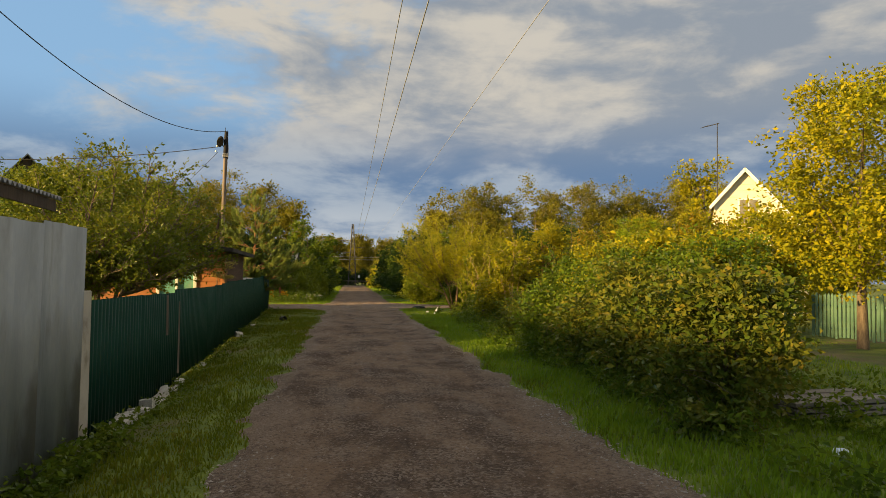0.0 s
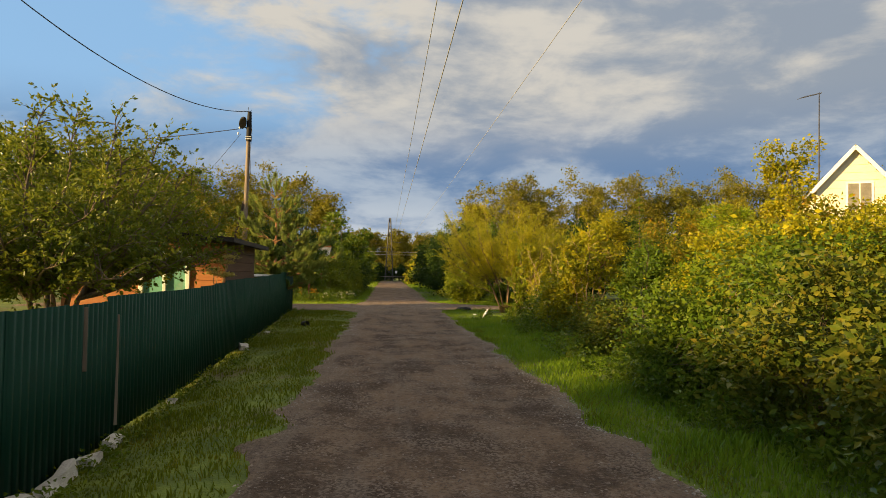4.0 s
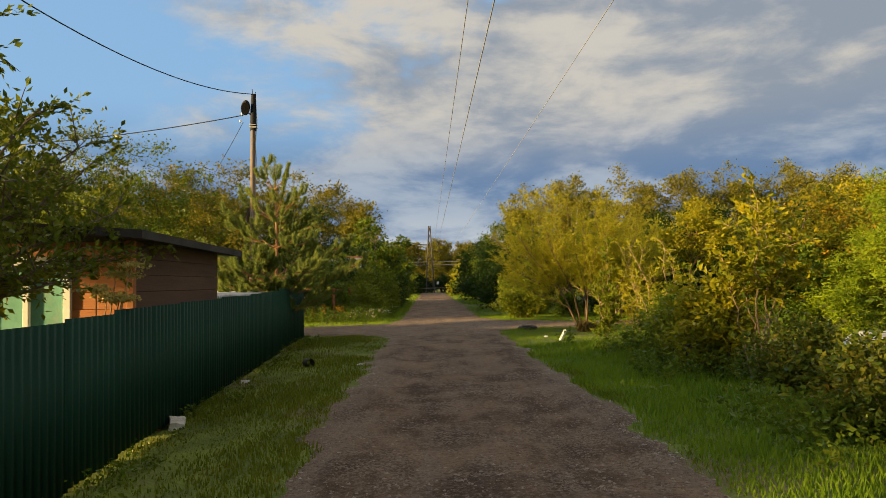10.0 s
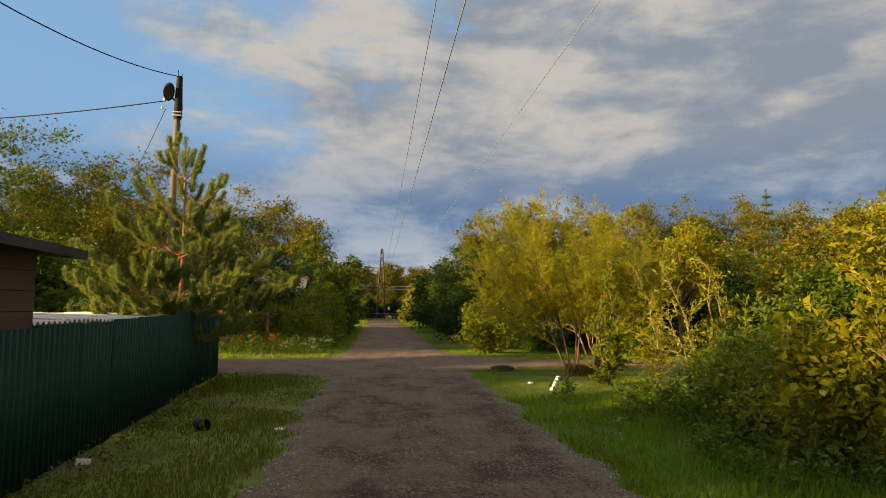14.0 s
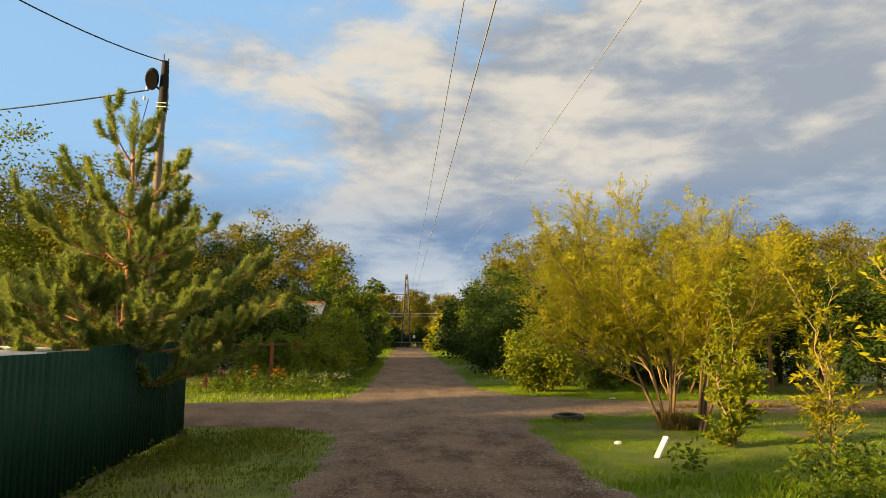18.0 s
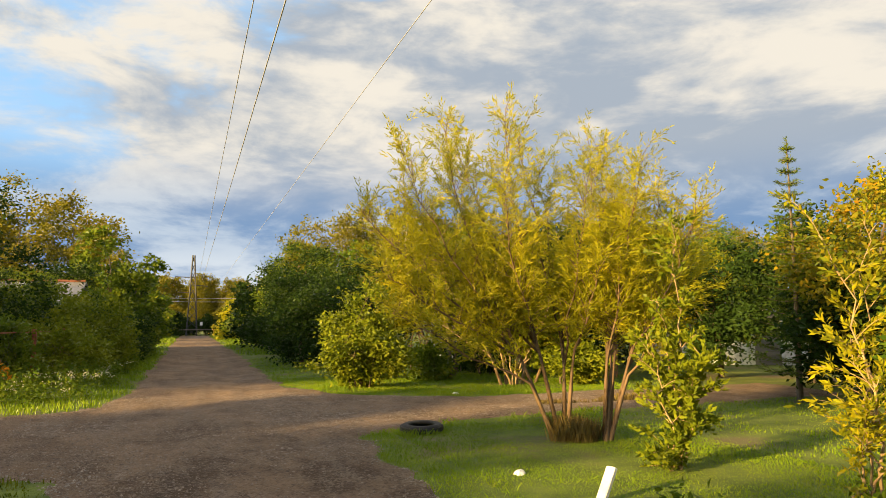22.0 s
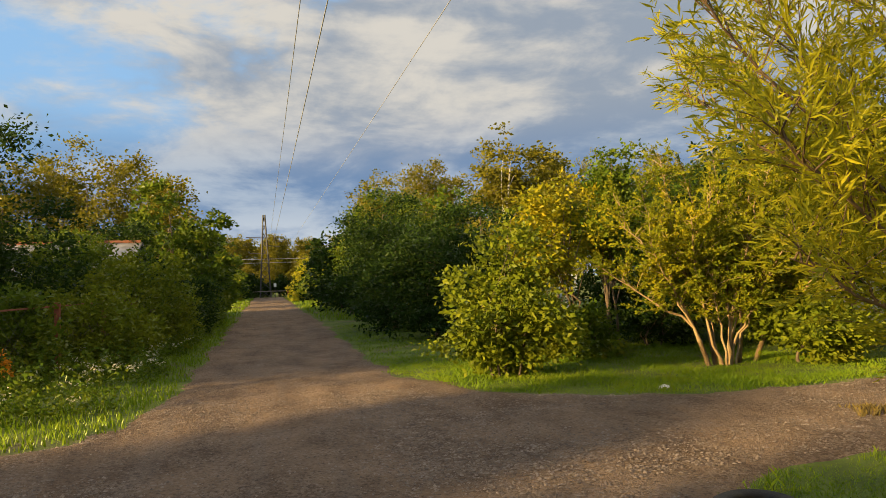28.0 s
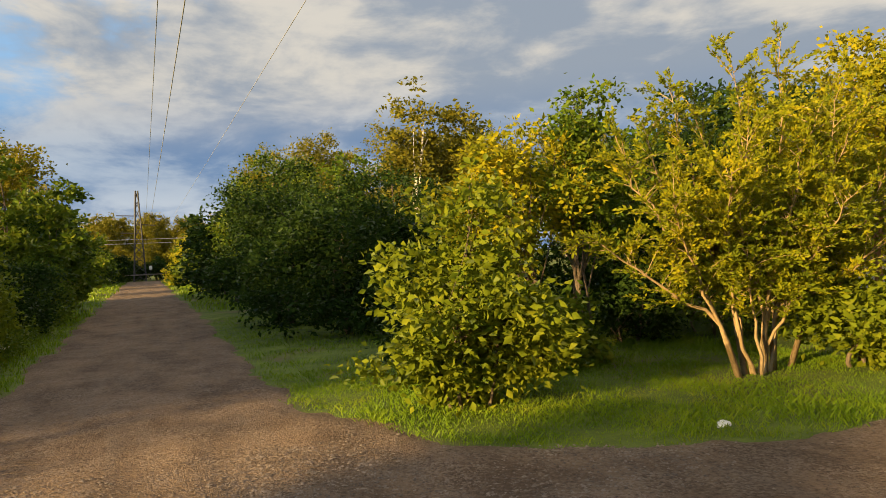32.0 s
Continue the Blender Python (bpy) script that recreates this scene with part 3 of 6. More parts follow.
def sheet(xs, ys, zf, mat, name, keep=None):
    X, Y = np.meshgrid(xs, ys)
    v = np.stack([X, Y, zf(X, Y)], -1).reshape(-1, 3)
    nx, ny = len(xs), len(ys)
    i = (np.arange(ny - 1)[:, None] * nx + np.arange(nx - 1)[None]).ravel()
    f = np.stack([i, i + 1, i + 1 + nx, i + nx], -1)
    if keep is not None:
        k = keep(v[:, 0], v[:, 1])
        f = f[k[f].any(1)]
        used = np.unique(f)
        back = np.zeros(len(v), int)
        back[used] = np.arange(len(used))
        v, f = v[used], back[f]
    return array_mesh(name, v, f, mat, True)


gx = np.concatenate([[-900, -400, -150, -70, -40, -28, -20], np.arange(-15, 20.01, 0.4), [24, 30, 40, 70, 150, 400, 900]])
gy = np.concatenate([[-500, -150, -50, -20, -10], np.arange(-5, 72, 0.4), [75, 80, 88, 100, 118, 130, 145, 170, 230, 400, 1200]])
tagged(part("ground", sheet(gx, gy, lambda x, y: ground_z(x, y) - 0.08 * np.clip((road_depth(x, y) - 0.4) / 0.4, 0, 1), M_GROUND, "ground")), "grassy soil with low meadow growth", "ground", kind="structure")
ROAD = part("road", sheet(np.arange(-16, 16.01, 0.13), np.concatenate([np.arange(-6, 62, 0.13), np.arange(62, 130, 0.5)]), road_z, M_ROAD, "road", lambda x, y: road_depth(x, y) > -0.28))
tagged(ROAD, "rutted grey-brown gravel road with a crossing lane", "road", kind="structure")

R = np.random.default_rng(11)


def gz(x, y):
    return float(ground_z(x, y))


# ---- the left side: sheds and fences ----
def steel_panel(wide, high, pitch, depth, base=0.4):
    """A trapezoid-ribbed sheet, standing on its foot, along x."""
    xs, ds, x = [], [], 0.0
    while x < wide - 1e-6:
        for u, d in ((0.0, 0.0), (base, 0.0), (base + 0.13, depth), (0.87, depth)):
            if x + u * pitch <= wide:
                xs.append(x + u * pitch)
                ds.append(d)
        x += pitch
    xs.append(wide)
    ds.append(0.0)
    n = len(xs)
    v = []
    for th in (0.0, 0.004):
        for z in (0.0, high):
            v += [(a, -d - th, z) for a, d in zip(xs, ds)]
    f = []
    for i in range(n - 1):
        f += [(i, i + 1, n + i + 1, n + i), (2 * n + i + 1, 2 * n + i, 3 * n + i, 3 * n + i + 1), (n + i, n + i + 1, 3 * n + i + 1, 3 * n + i), (i + 1, i, 2 * n + i, 2 * n + i + 1)]
    f += [(0, n, 3 * n, 2 * n), (n - 1, 3 * n - 1, 4 * n - 1, 2 * n - 1)]
    return np.array(v), np.array(f)


FENCE = thing("fence", "dark green ribbed sheet steel fence on a rubble foot", "fence")
pv, pf = steel_panel(1.16, 1.52, 0.135, 0.022)
panel_me = array_mesh("panel", pv, pf, M_FENCE)
y = 6.55
turn = math.degrees(math.atan2(1, -0.0365))
step = 1.13
while y < 31.6:
    yy = min(y, 32.2 - 1.16)
    zb = gz(float(fence_x(yy + 0.5)), yy + 0.5) + 0.05 + R.normal() * 0.009
    ob = part("panel", panel_me, None, FENCE)
    ob.matrix_world = pose(float(fence_x(yy)) + 0.004 * (R.random() - 0.5), yy, zb, R.normal() * 0.25, 0, turn)
    y += step
for i, yy in enumerate(np.arange(6.7, 32.2, 2.53)):
    xx = float(fence_x(yy)) - 0.06
    part("post", boxes((xx - 0.03, yy - 0.03, -0.5, xx + 0.03, yy + 0.03, 1.50 + gz(xx, yy)), bevel=0.004), M_RUST, FENCE)
for zz in (0.35, 1.25):
    part("rail", beam((float(fence_x(6.7)) - 0.045, 6.7, zz - 0.25), (float(fence_x(32.1)) - 0.045, 32.1, zz + 0.06), 0.03, 0.04), M_RUST, FENCE)
for yy, z0, z1 in ((10.35, 0.62, 1.25), (11.3, -0.1, 1.12)):
    xx = float(fence_x(yy)) + 0.036
    part("batten", beam((xx, yy, z0), (xx - 0.02, yy + 0.05, z1), 0.04, 0.02), M_POLE, FENCE, "weathered wooden batten")

def rubble(long, deep, high):
    """An angular broken block with chipped edges."""
    bm = bmesh.new()
    bmesh.ops.create_cube(bm, size=1)
    bmesh.ops.subdivide_edges(bm, edges=bm.edges[:], cuts=2, use_grid_fill=True)
    o = Vector((R.uniform(0, 50), R.uniform(0, 50), 0))
    for v in bm.verts:
        v.co = Vector((v.co.x * deep, v.co.y * long, v.co.z * high))
        v.co += noise.noise_vector(v.co * 5 + o) * 0.045
    return bm


for yy, ln, dp, hi in ((7.45, 0.34, 0.20, 0.16), (7.86, 0.26, 0.16, 0.13), (8.25, 0.40, 0.14, 0.12), (8.85, 0.22, 0.18, 0.16), (9.5, 0.62, 0.12, 0.14), (10.3, 0.30, 0.14, 0.10), (10.95, 0.5, 0.12, 0.12), (13.4, 0.22, 0.12, 0.08), (19.5, 0.3, 0.18, 0.14), (23.4, 0.16, 0.12, 0.07)):
    xx = float(fence_x(yy)) + 0.13
    ob = part("stone", rubble(ln, dp, hi), M_ROCK)
    ob.matrix_world = pose(xx, yy, gz(xx, yy) + hi * 0.25, R.normal() * 6, R.normal() * 8, 2 + R.normal() * 9)
    tagged(ob, "pale broken slab of rubble at the fence foot", "stone", "rubble along the fence")

# grey sheet-steel boundary and its narrow pale board
GREY = thing("boundary_fence", "tall grey galvanised sheet steel boundary fence", "fence")
gv, gf = steel_panel(1.12, 2.30, 0.56, 0.03, 0.5)
grey_me = array_mesh("panel", gv, gf, M_GREY)
for i in range(10):
    yy = 5.05 - i * 1.11
    ob = part("panel", grey_me, None, GREY)
    ob.matrix_world = pose(-3.40 + 0.0405 * i, yy, gz(-3.4, yy) + 0.02 - 0.03 * i, 0.6, 0, turn)
for yy in (5.9, 3.4, 0.9, -1.6, -4.1):
    part("post", boxes((-3.52, yy - 0.04, -0.6, -3.44, yy + 0.04, 1.9), bevel=0.004), M_RUST, GREY)
ob = tagged(part("board", boxes((-3.50, 6.17, -0.5, -3.47, 6.56, 1.40), bevel=0.006), M_BEIGE), "narrow weathered beige board between two fences", "board")

# near shed behind it, roofing felt over dark boards
SHED = thing("shed", "dark board shed with a grey corrugated lean-to roof", "shed")


def slab(corners, thick):
    bm = bmesh.new()
    lo = [bm.verts.new(c) for c in corners]
    hi = [bm.verts.new((c[0], c[1], c[2] + thick)) for c in corners]
    bm.faces.new(lo[::-1])
    bm.faces.new(hi)
    for i in range(4):
        j = (i + 1) % 4
        bm.faces.new((lo[i], lo[j], hi[j], hi[i]))
    return bm


for q in range(14):
    u = np.linspace(q / 14, (q + 1.06) / 14, 65)
    wave = 0.028 * np.sin(u * 15.1 / 0.16 * 2 * np.pi) + 0.006 * (q % 2)
    low = np.stack([-4.02 - 1.13 * u, -5.0 + 15.1 * u, 2.72 + wave], 1)
    top = np.stack([-7.6 - 1.2 * u, -5.5 + 15.3 * u, 3.52 + wave], 1)
    i0 = np.arange(64)
    f = np.concatenate([np.stack([a * 65 + i0, a * 65 + i0 + 1, b * 65 + i0 + 1, b * 65 + i0], 1) for a, b in ((0, 1), (1, 2), (2, 3), (3, 0))])
    part("roof_sheet", array_mesh("roof_sheet", np.concatenate([low, top, top - np.array([0, 0, 0.01]), low - np.array([0, 0, 0.01])]), f, M_ROOFGREY, True), None, SHED)
part("fascia", beam((-4.08, -4.9, 2.60), (-5.20, 10.0, 2.60), 0.03, 0.17), M_DARKWOOD, SHED)
for i in range(14):
    m = Matrix.Translation((-4.55 - i * 0.0747, -5.1 + i * 1.0, 0)) @ Matrix.Rotation(math.atan(0.0747), 4, "Z")
    part("wall_board", box(bmesh.new(), -0.02, 0, -0.4, 0.02, 1.004, 2.62, m, 0.004), M_DARKWOOD, SHED)
part("end_wall", boxes((-8.6, 8.8, -0.3, -5.6, 8.88, 3.0)), M_DARKWOOD, SHED)

# orange board shed with the turquoise double door
OS = thing("garden_shed", "orange-brown board shed with turquoise double door", "shed")
for i in range(12):
    z0 = -0.25 + i * 0.206
    hole = z0 < 1.93
    segs = [(-7.6, -5.93), (-4.98, -4.2)] if hole else [(-7.6, -4.2)]
    for a, b in segs:
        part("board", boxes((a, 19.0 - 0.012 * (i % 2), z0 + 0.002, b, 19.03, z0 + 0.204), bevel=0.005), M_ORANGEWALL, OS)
    part("side_board", boxes((-4.22, 19.03, z0 + 0.002, -4.19 + 0.006 * (i % 2), 22.5, z0 + 0.204), bevel=0.005), M_SHADEDWALL, OS)
part("back_wall", boxes((-7.6, 22.45, -0.25, -4.24, 22.5, 2.12)), M_SHADEDWALL, OS)
part("roof", slab([(-3.92, 18.6, 2.23), (-3.92, 23.1, 2.18), (-8.1, 23.1, 2.50), (-8.1, 18.6, 2.55)], 0.10), M_TAR, OS)
part("corner_post", boxes((-4.26, 18.97, -0.25, -4.17, 19.06, 2.23), bevel=0.006), M_ORANGEWALL, OS)
DOOR = part("door", boxes((-5.90, 19.0, -0.2, -5.47, 19.04, 1.93), (-5.43, 19.0, -0.2, -5.01, 19.04, 1.93), bevel=0.006), M_TURQ, OS)
part("door_frame", boxes((-5.99, 18.95, -0.2, -5.90, 19.02, 1.98), (-5.01, 18.95, -0.2, -4.92, 19.02, 1.98), (-5.485, 18.94, -0.2, -5.415, 19.0, 1.95), (-5.99, 18.945, 1.93, -4.92, 19.02, 2.05), bevel=0.006), M_WHITE, DOOR, "white-painted door frame")

# low light-coloured roof sheet lying behind the fence
LS = thing("low_lean_to", "low lean-to with a pale corrugated sheet roof", "lean-to")
for q in range(6):
    yy = np.linspace(23.6 + q * 1.07, 24.72 + q * 1.07, 61)
    zz = 1.455 + 0.012 * (q % 2) + 0.025 * np.sin((yy - 23.6) * 2 * np.pi / 0.15)
    ring = [np.stack([np.full(61, xx), yy, zz + dz], 1) for xx, dz in ((-4.72, 0.0), (-6.6, 0.05), (-6.6, 0.042), (-4.72, -0.008))]
    i0 = np.arange(60)
    f = np.concatenate([np.stack([a * 61 + i0, a * 61 + i0 + 1, b * 61 + i0 + 1, b * 61 + i0], 1) for a, b in ((0, 1), (1, 2), (2, 3), (3, 0))])
    part("roof_sheet", array_mesh("roof_sheet", np.concatenate(ring), f, M_SLATE, True), None, LS)
for xx, yy in ((-4.9, 23.7), (-4.95, 29.8), (-6.5, 23.7), (-6.5, 29.8)):
    part("post", boxes((xx - 0.04, yy - 0.04, -0.2, xx + 0.04, yy + 0.04, 1.5)), M_GREYWOOD, LS)

# ---- the street lamp pole and the overhead wires ----
POLE = thing("street_lamp", "weathered wooden utility pole with a black street lamp", "street lamp", -8.0, 40.4, gz(-8, 40.4))
v, f = tubes([(curve_path((0, 0, -0.5), (0.12, 0, 8.7), (0, 0, 0), 5), np.linspace(0.14, 0.10, 5))], 10)
part("pole", array_mesh("pole", v, f, M_POLE, True), None, POLE)
v, f = tubes([(curve_path((0.12, 0, 8.2), (0.14, 0, 9.75), (0, 0, 0), 3), np.array([0.13, 0.13, 0.10]))], 10)
part("pole_cap", array_mesh("pole_cap", v, f, M_LAMP, True), None, POLE, "dark metal pole extension")
hood = pose(-0.15, -0.22, 9.12, -42, 12, 10)
bm = bmesh.new()
bmesh.ops.create_uvsphere(bm, u_segments=18, v_segments=12, radius=1)
for v in bm.verts:
    v.co = hood @ Vector((v.co.x * 0.19, v.co.y * 0.36, max(v.co.z, -0.35) * 0.21))
head = part("lamp_head", bm, M_LAMP, POLE, "black lamp head")
bm = bmesh.new()
bmesh.ops.create_uvsphere(bm, u_segments=18, v_segments=12, radius=1)
bmesh.ops.delete(bm, geom=[v for v in bm.verts if v.co.z < 0.30], context="VERTS")
for v in bm.verts:
    v.co = hood @ Vector((v.co.x * 0.198, v.co.y * 0.37, v.co.z * 0.222))
part("hood", bm, M_CERAMIC, head, "white enamelled hood")
for v0, v1 in (((0.10, 0.0, 9.7), (0.08, 0.0, 9.98)), ((0.16, 0.03, 9.7), (0.22, 0.05, 9.86))):
    part("pin", beam(v0, v1, 0.025, 0.025), M_LAMP, POLE)
part("bracket", beam((0.1, 0, 8.8), (-0.25, -0.2, 9.1), 0.05, 0.05), M_LAMP, POLE)
part("band", boxes((-0.03, -0.14, 8.30, 0.27, 0.14, 8.34), (-0.03, -0.14, 8.42, 0.27, 0.14, 8.45), bevel=0.01), M_CERAMIC, POLE, "pale steel bands")
part("brace", beam((-1.35, 0.6, -0.3), (0.05, 0.05, 5.5), 0.12, 0.12, 0.02), M_DARKWOOD, POLE)
for zz, dx in ((8.85, -0.35), (8.55, -0.42), (9.3, 0.2)):
    v, f = tubes([([(dx, 0, zz), (dx, 0, zz + 0.06), (dx, 0, zz + 0.12)], [0.03, 0.05, 0.02])], 8)
    part("insulator", array_mesh("insulator", v, f, M_CERAMIC, True), None, POLE, "white insulator")
v, f = tubes([([(0.24, -0.06, 9.3), (0.30, -0.08, 8.6), (0.22, -0.06, 7.6), (0.27, -0.05, 6.6), (0.16, -0.03, 6.0)], [0.012] * 5)], 5)
part("cable", array_mesh("cable", v, f, M_WIRE, True), None, POLE)


def wire(a, b, sag, r, mat, label, n=28):
    t = np.linspace(0, 1, n)[:, None]
    p = np.array(a) + (np.array(b) - np.array(a)) * t
    p[:, 2] -= (sag * 4 * t * (1 - t))[:, 0]
    v, f = tubes([(p, np.full(n, r))], 5)
    tagged(part("overhead_wire", array_mesh("overhead_wire", v, f, mat, True)), label, "wire", "overhead wires")


wire((-7.95, 40.4, 9.8), (-11.9, 15.0, 10.6), 1.75, 0.018, M_WIRE, "sagging black cable from the street lamp pole")
wire((-8.3, 40.4, 8.9), (-24.0, 42.5, 8.1), 0.35, 0.022, M_WIRE, "black supply cable from the street lamp pole")
wire((-8.3, 40.4, 8.6), (-22.0, 70.0, 6.0), 0.5, 0.012, M_WIRE, "thin black cable from the street lamp pole")
for xx, rr in ((2.0, 0.026), (1.03, 0.019), (6.4, 0.017)):
    wire((xx, -40, 12.0), (xx, 250, 12.4), 0.25, rr, M_ALU, "thin grey power line running high above the road", 40)
for zz in (4.55, 5.05):
    wire((-60, 131.3, zz + 2.2), (60, 131.3, zz + 2.2), 2.0, 0.035, M_ALU, "pale power line across the far end of the road")

# lattice pylon at the far end
PY = thing("pylon", "slim dark steel lattice pylon beyond the road", "pylon", -0.3, 131.0, 0)
hw = lambda z: 0.62 * (1 - z / 11.6) + 0.10
levels = np.linspace(0, 11.2, 11)
for sx in (-1, 1):
    for sy in (-1, 1):
        part("leg", beam((sx * hw(0), sy * hw(0), -0.2), (sx * hw(11.2), sy * hw(11.2), 11.3), 0.14, 0.14), M_STEEL, PY)
for a, b in zip(levels[:-1], levels[1:]):
    for q in range(4):
        c, s = ((-1, -1), (1, -1)), ((1, -1), (1, 1))
        p0, p1 = [((-1, -1), (1, -1)), ((1, -1), (1, 1)), ((1, 1), (-1, 1)), ((-1, 1), (-1, -1))][q]
        part("lattice_bar", beam((p0[0] * hw(a), p0[1] * hw(a), a), (p1[0] * hw(b), p1[1] * hw(b), b), 0.07, 0.07), M_STEEL, PY)
        part("lattice_bar", beam((p1[0] * hw(a), p1[1] * hw(a), a), (p0[0] * hw(b), p0[1] * hw(b), b), 0.07, 0.07), M_STEEL, PY)
part("cross_arm", beam((0, 0, 8.15), (-2.4, 0, 8.25), 0.11, 0.11), M_STEEL, PY)
part("cross_arm", beam((0, 0, 7.1), (2.0, 0, 6.95), 0.11, 0.11), M_STEEL, PY)
part("cross_arm", beam((0, 0, 6.0), (-2.0, 0, 6.1), 0.10, 0.10), M_STEEL, PY)
G = thing("road_barrier", "low gate across the far end of the road", "gate", 0.2, 128.5, 0)
for xx in (-2.4, 2.4):
    part("post", boxes((xx - 0.08, -0.08, -0.2, xx + 0.08, 0.08, 1.1)), M_RUST, G)
part("bar", boxes((-2.4, -0.04, 0.8, 2.4, 0.04, 0.92)), M_GREYWOOD, G)
S = thing("road_sign", "small white sign board on a post", "sign", 0.9, 126.5, 0)
part("post", boxes((-0.03, -0.03, -0.2, 0.03, 0.03, 1.85)), M_STEEL, S)
part("board", boxes((-0.17, -0.055, 1.45, 0.17, -0.04, 1.9), bevel=0.01), M_WHITE, S)

# ---- the right side: house, antenna, fence, heap ----
H = thing("house", "cream-yellow gabled summer house with a white verge board", "house", 17.0, 28.9, 0, -27)
bm = bmesh.new()
prof = [(-1.3, -0.2), (2.6, -0.2), (2.6, 3.65), (0, 6.6), (-1.3, 5.12)]
fr = [bm.verts.new((px, 0, pz)) for px, pz in prof]
bk = [bm.verts.new((px, 6.5, pz)) for px, pz in prof]
bm.faces.new(fr)
bm.faces.new(bk[::-1])
for i in range(5):
    j = (i + 1) % 5
    bm.faces.new((fr[j], fr[i], bk[i], bk[j]))
part("wall", bm, M_YELLOW, H)
for ex, ez in ((-1.5, 4.96), (2.85, 3.42)):
    part("roof", slab([(0, -0.25, 6.68), (ex, -0.25, ez), (ex, 6.8, ez), (0, 6.8, 6.68)], 0.08), M_ROOFGREY, H)
    part("verge_board", beam((0, -0.27, 6.66), (ex, -0.27, ez - 0.02), 0.03, 0.14), M_WHITE, H, "white verge board")
for i in range(22):
    zz = 0.2 + i * 0.29
    half = min(1.3, (6.6 - zz - 0.1) / 1.135)
    if half > 0.1:
        part("cladding_board", boxes((-half, -0.02, zz, min(2.6, (6.6 - zz - 0.1) / 1.135), 0.0, zz + 0.275), bevel=0.004), M_YELLOW, H)
WIN = part("window", boxes((-0.30, -0.05, 4.25, 0.62, 0.0, 5.35)), M_WHITE, H, "white window frame")
for a in (-0.23, 0.18):
    part("pane", boxes((a, -0.06, 4.26, a + 0.36, -0.045, 5.29)), M_GLASS, WIN)
A = thing("antenna", "television antenna on a thin mast", "antenna", 16.2, 29.9, 0)
v, f = tubes([([(0, 0, 0), (0, 0, 4.5), (0.02, 0, 9.0)], [0.03, 0.03, 0.02])], 6)
part("mast", array_mesh("mast", v, f, M_STEEL, True), None, A)
part("boom", beam((-0.75, 0, 8.75), (0.12, 0, 8.98), 0.025, 0.025), M_STEEL, A)
for i in range(8):
    part("element", beam((-0.7 + i * 0.1, -0.3 + i * 0.012, 8.77 + i * 0.026), (-0.7 + i * 0.1, 0.3 - i * 0.012, 8.77 + i * 0.026), 0.012, 0.012), M_STEEL, A)

PK = thing("picket_fence", "grey-green wooden picket fence behind the lawn", "fence")
pk = bpy.data.meshes.new("picket")
bm = bmesh.new()
vv = [bm.verts.new(c) for c in ((-0.045, 0, 0), (0.045, 0, 0), (0.045, 0, 1.16), (0, 0, 1.22), (-0.045, 0, 1.16))]
r = bmesh.ops.extrude_face_region(bm, geom=[bm.faces.new(vv)])
bmesh.ops.translate(bm, vec=(0, 0.02, 0), verts=[e for e in r["geom"] if isinstance(e, bmesh.types.BMVert)])
bm.to_mesh(pk)
bm.free()
pk.materials.append(M_PICKET)
for i in range(48):
    ob = part("picket", pk, None, PK)
    ob.matrix_world = pose(12.35 + i * 0.0235, 17.4 - i * 0.128, 0.08 + R.normal() * 0.015, 0, R.normal() * 0.8, -80)
for zz in (0.35, 0.95):
    part("rail", beam((12.40, 17.5, zz), (13.52, 11.3, zz), 0.03, 0.07), M_PICKET, PK)

PL = thing("plank_stack", "silvered planks stacked low in the grass", "planks", 4.95, 6.6, gz(5, 6.6), 12)
for i in range(9):
    part("plank", boxes((-0.75 + R.normal() * 0.06, -0.42 + (i % 3) * 0.28, 0.03 + (i // 3) * 0.07, 0.85 + R.normal() * 0.06, -0.2 + (i % 3) * 0.28, 0.08 + (i // 3) * 0.07), bevel=0.004), M_GREYWOOD, PL)


def crumpled(name, label, cat, x, y, sx, sy, sz, mat, rz=0, seed=0):
    bm = bmesh.new()
    bmesh.ops.create_icosphere(bm, subdivisions=3, radius=1)
    for v in bm.verts:
        n3 = noise.noise(v.co * 1.7 + Vector((seed, 0, 0))) * 0.35 + noise.noise(v.co * 4 + Vector((0, seed, 0))) * 0.12
        v.co *= 1 + n3
        v.co = Vector((v.co.x * sx, v.co.y * sy, max(v.co.z * sz, -0.15 * sz)))
    ob = part(name, bm, mat)
    ob.matrix_world = pose(x, y, gz(x, y) + 0.15 * sz, 0, 0, rz)
    return tagged(ob, label, cat)


crumpled("wrapper", "crumpled blue and white plastic wrapper in the grass", "litter", 3.75, 4.6, 0.13, 0.09, 0.04, M_PLASTIC, 20, 3)
crumpled("tarpaulin", "low mound covered with a white tarpaulin on the lawn", "tarpaulin", 9.45, 26.1, 0.8, 0.55, 0.30, M_TARP, 10, 5)
crumpled("litter", "scrap of white paper on the road edge", "litter", -2.02, 25.1, 0.08, 0.05, 0.025, M_WHITE, 0, 7)
crumpled("litter", "scrap of white paper in the verge grass", "litter", 5.2, 39.65, 0.11, 0.06, 0.04, M_WHITE, 30, 8)
crumpled("litter", "scrap of white paper on the grass", "litter", 2.82, 31.2, 0.10, 0.06, 0.04, M_WHITE, 60, 9)
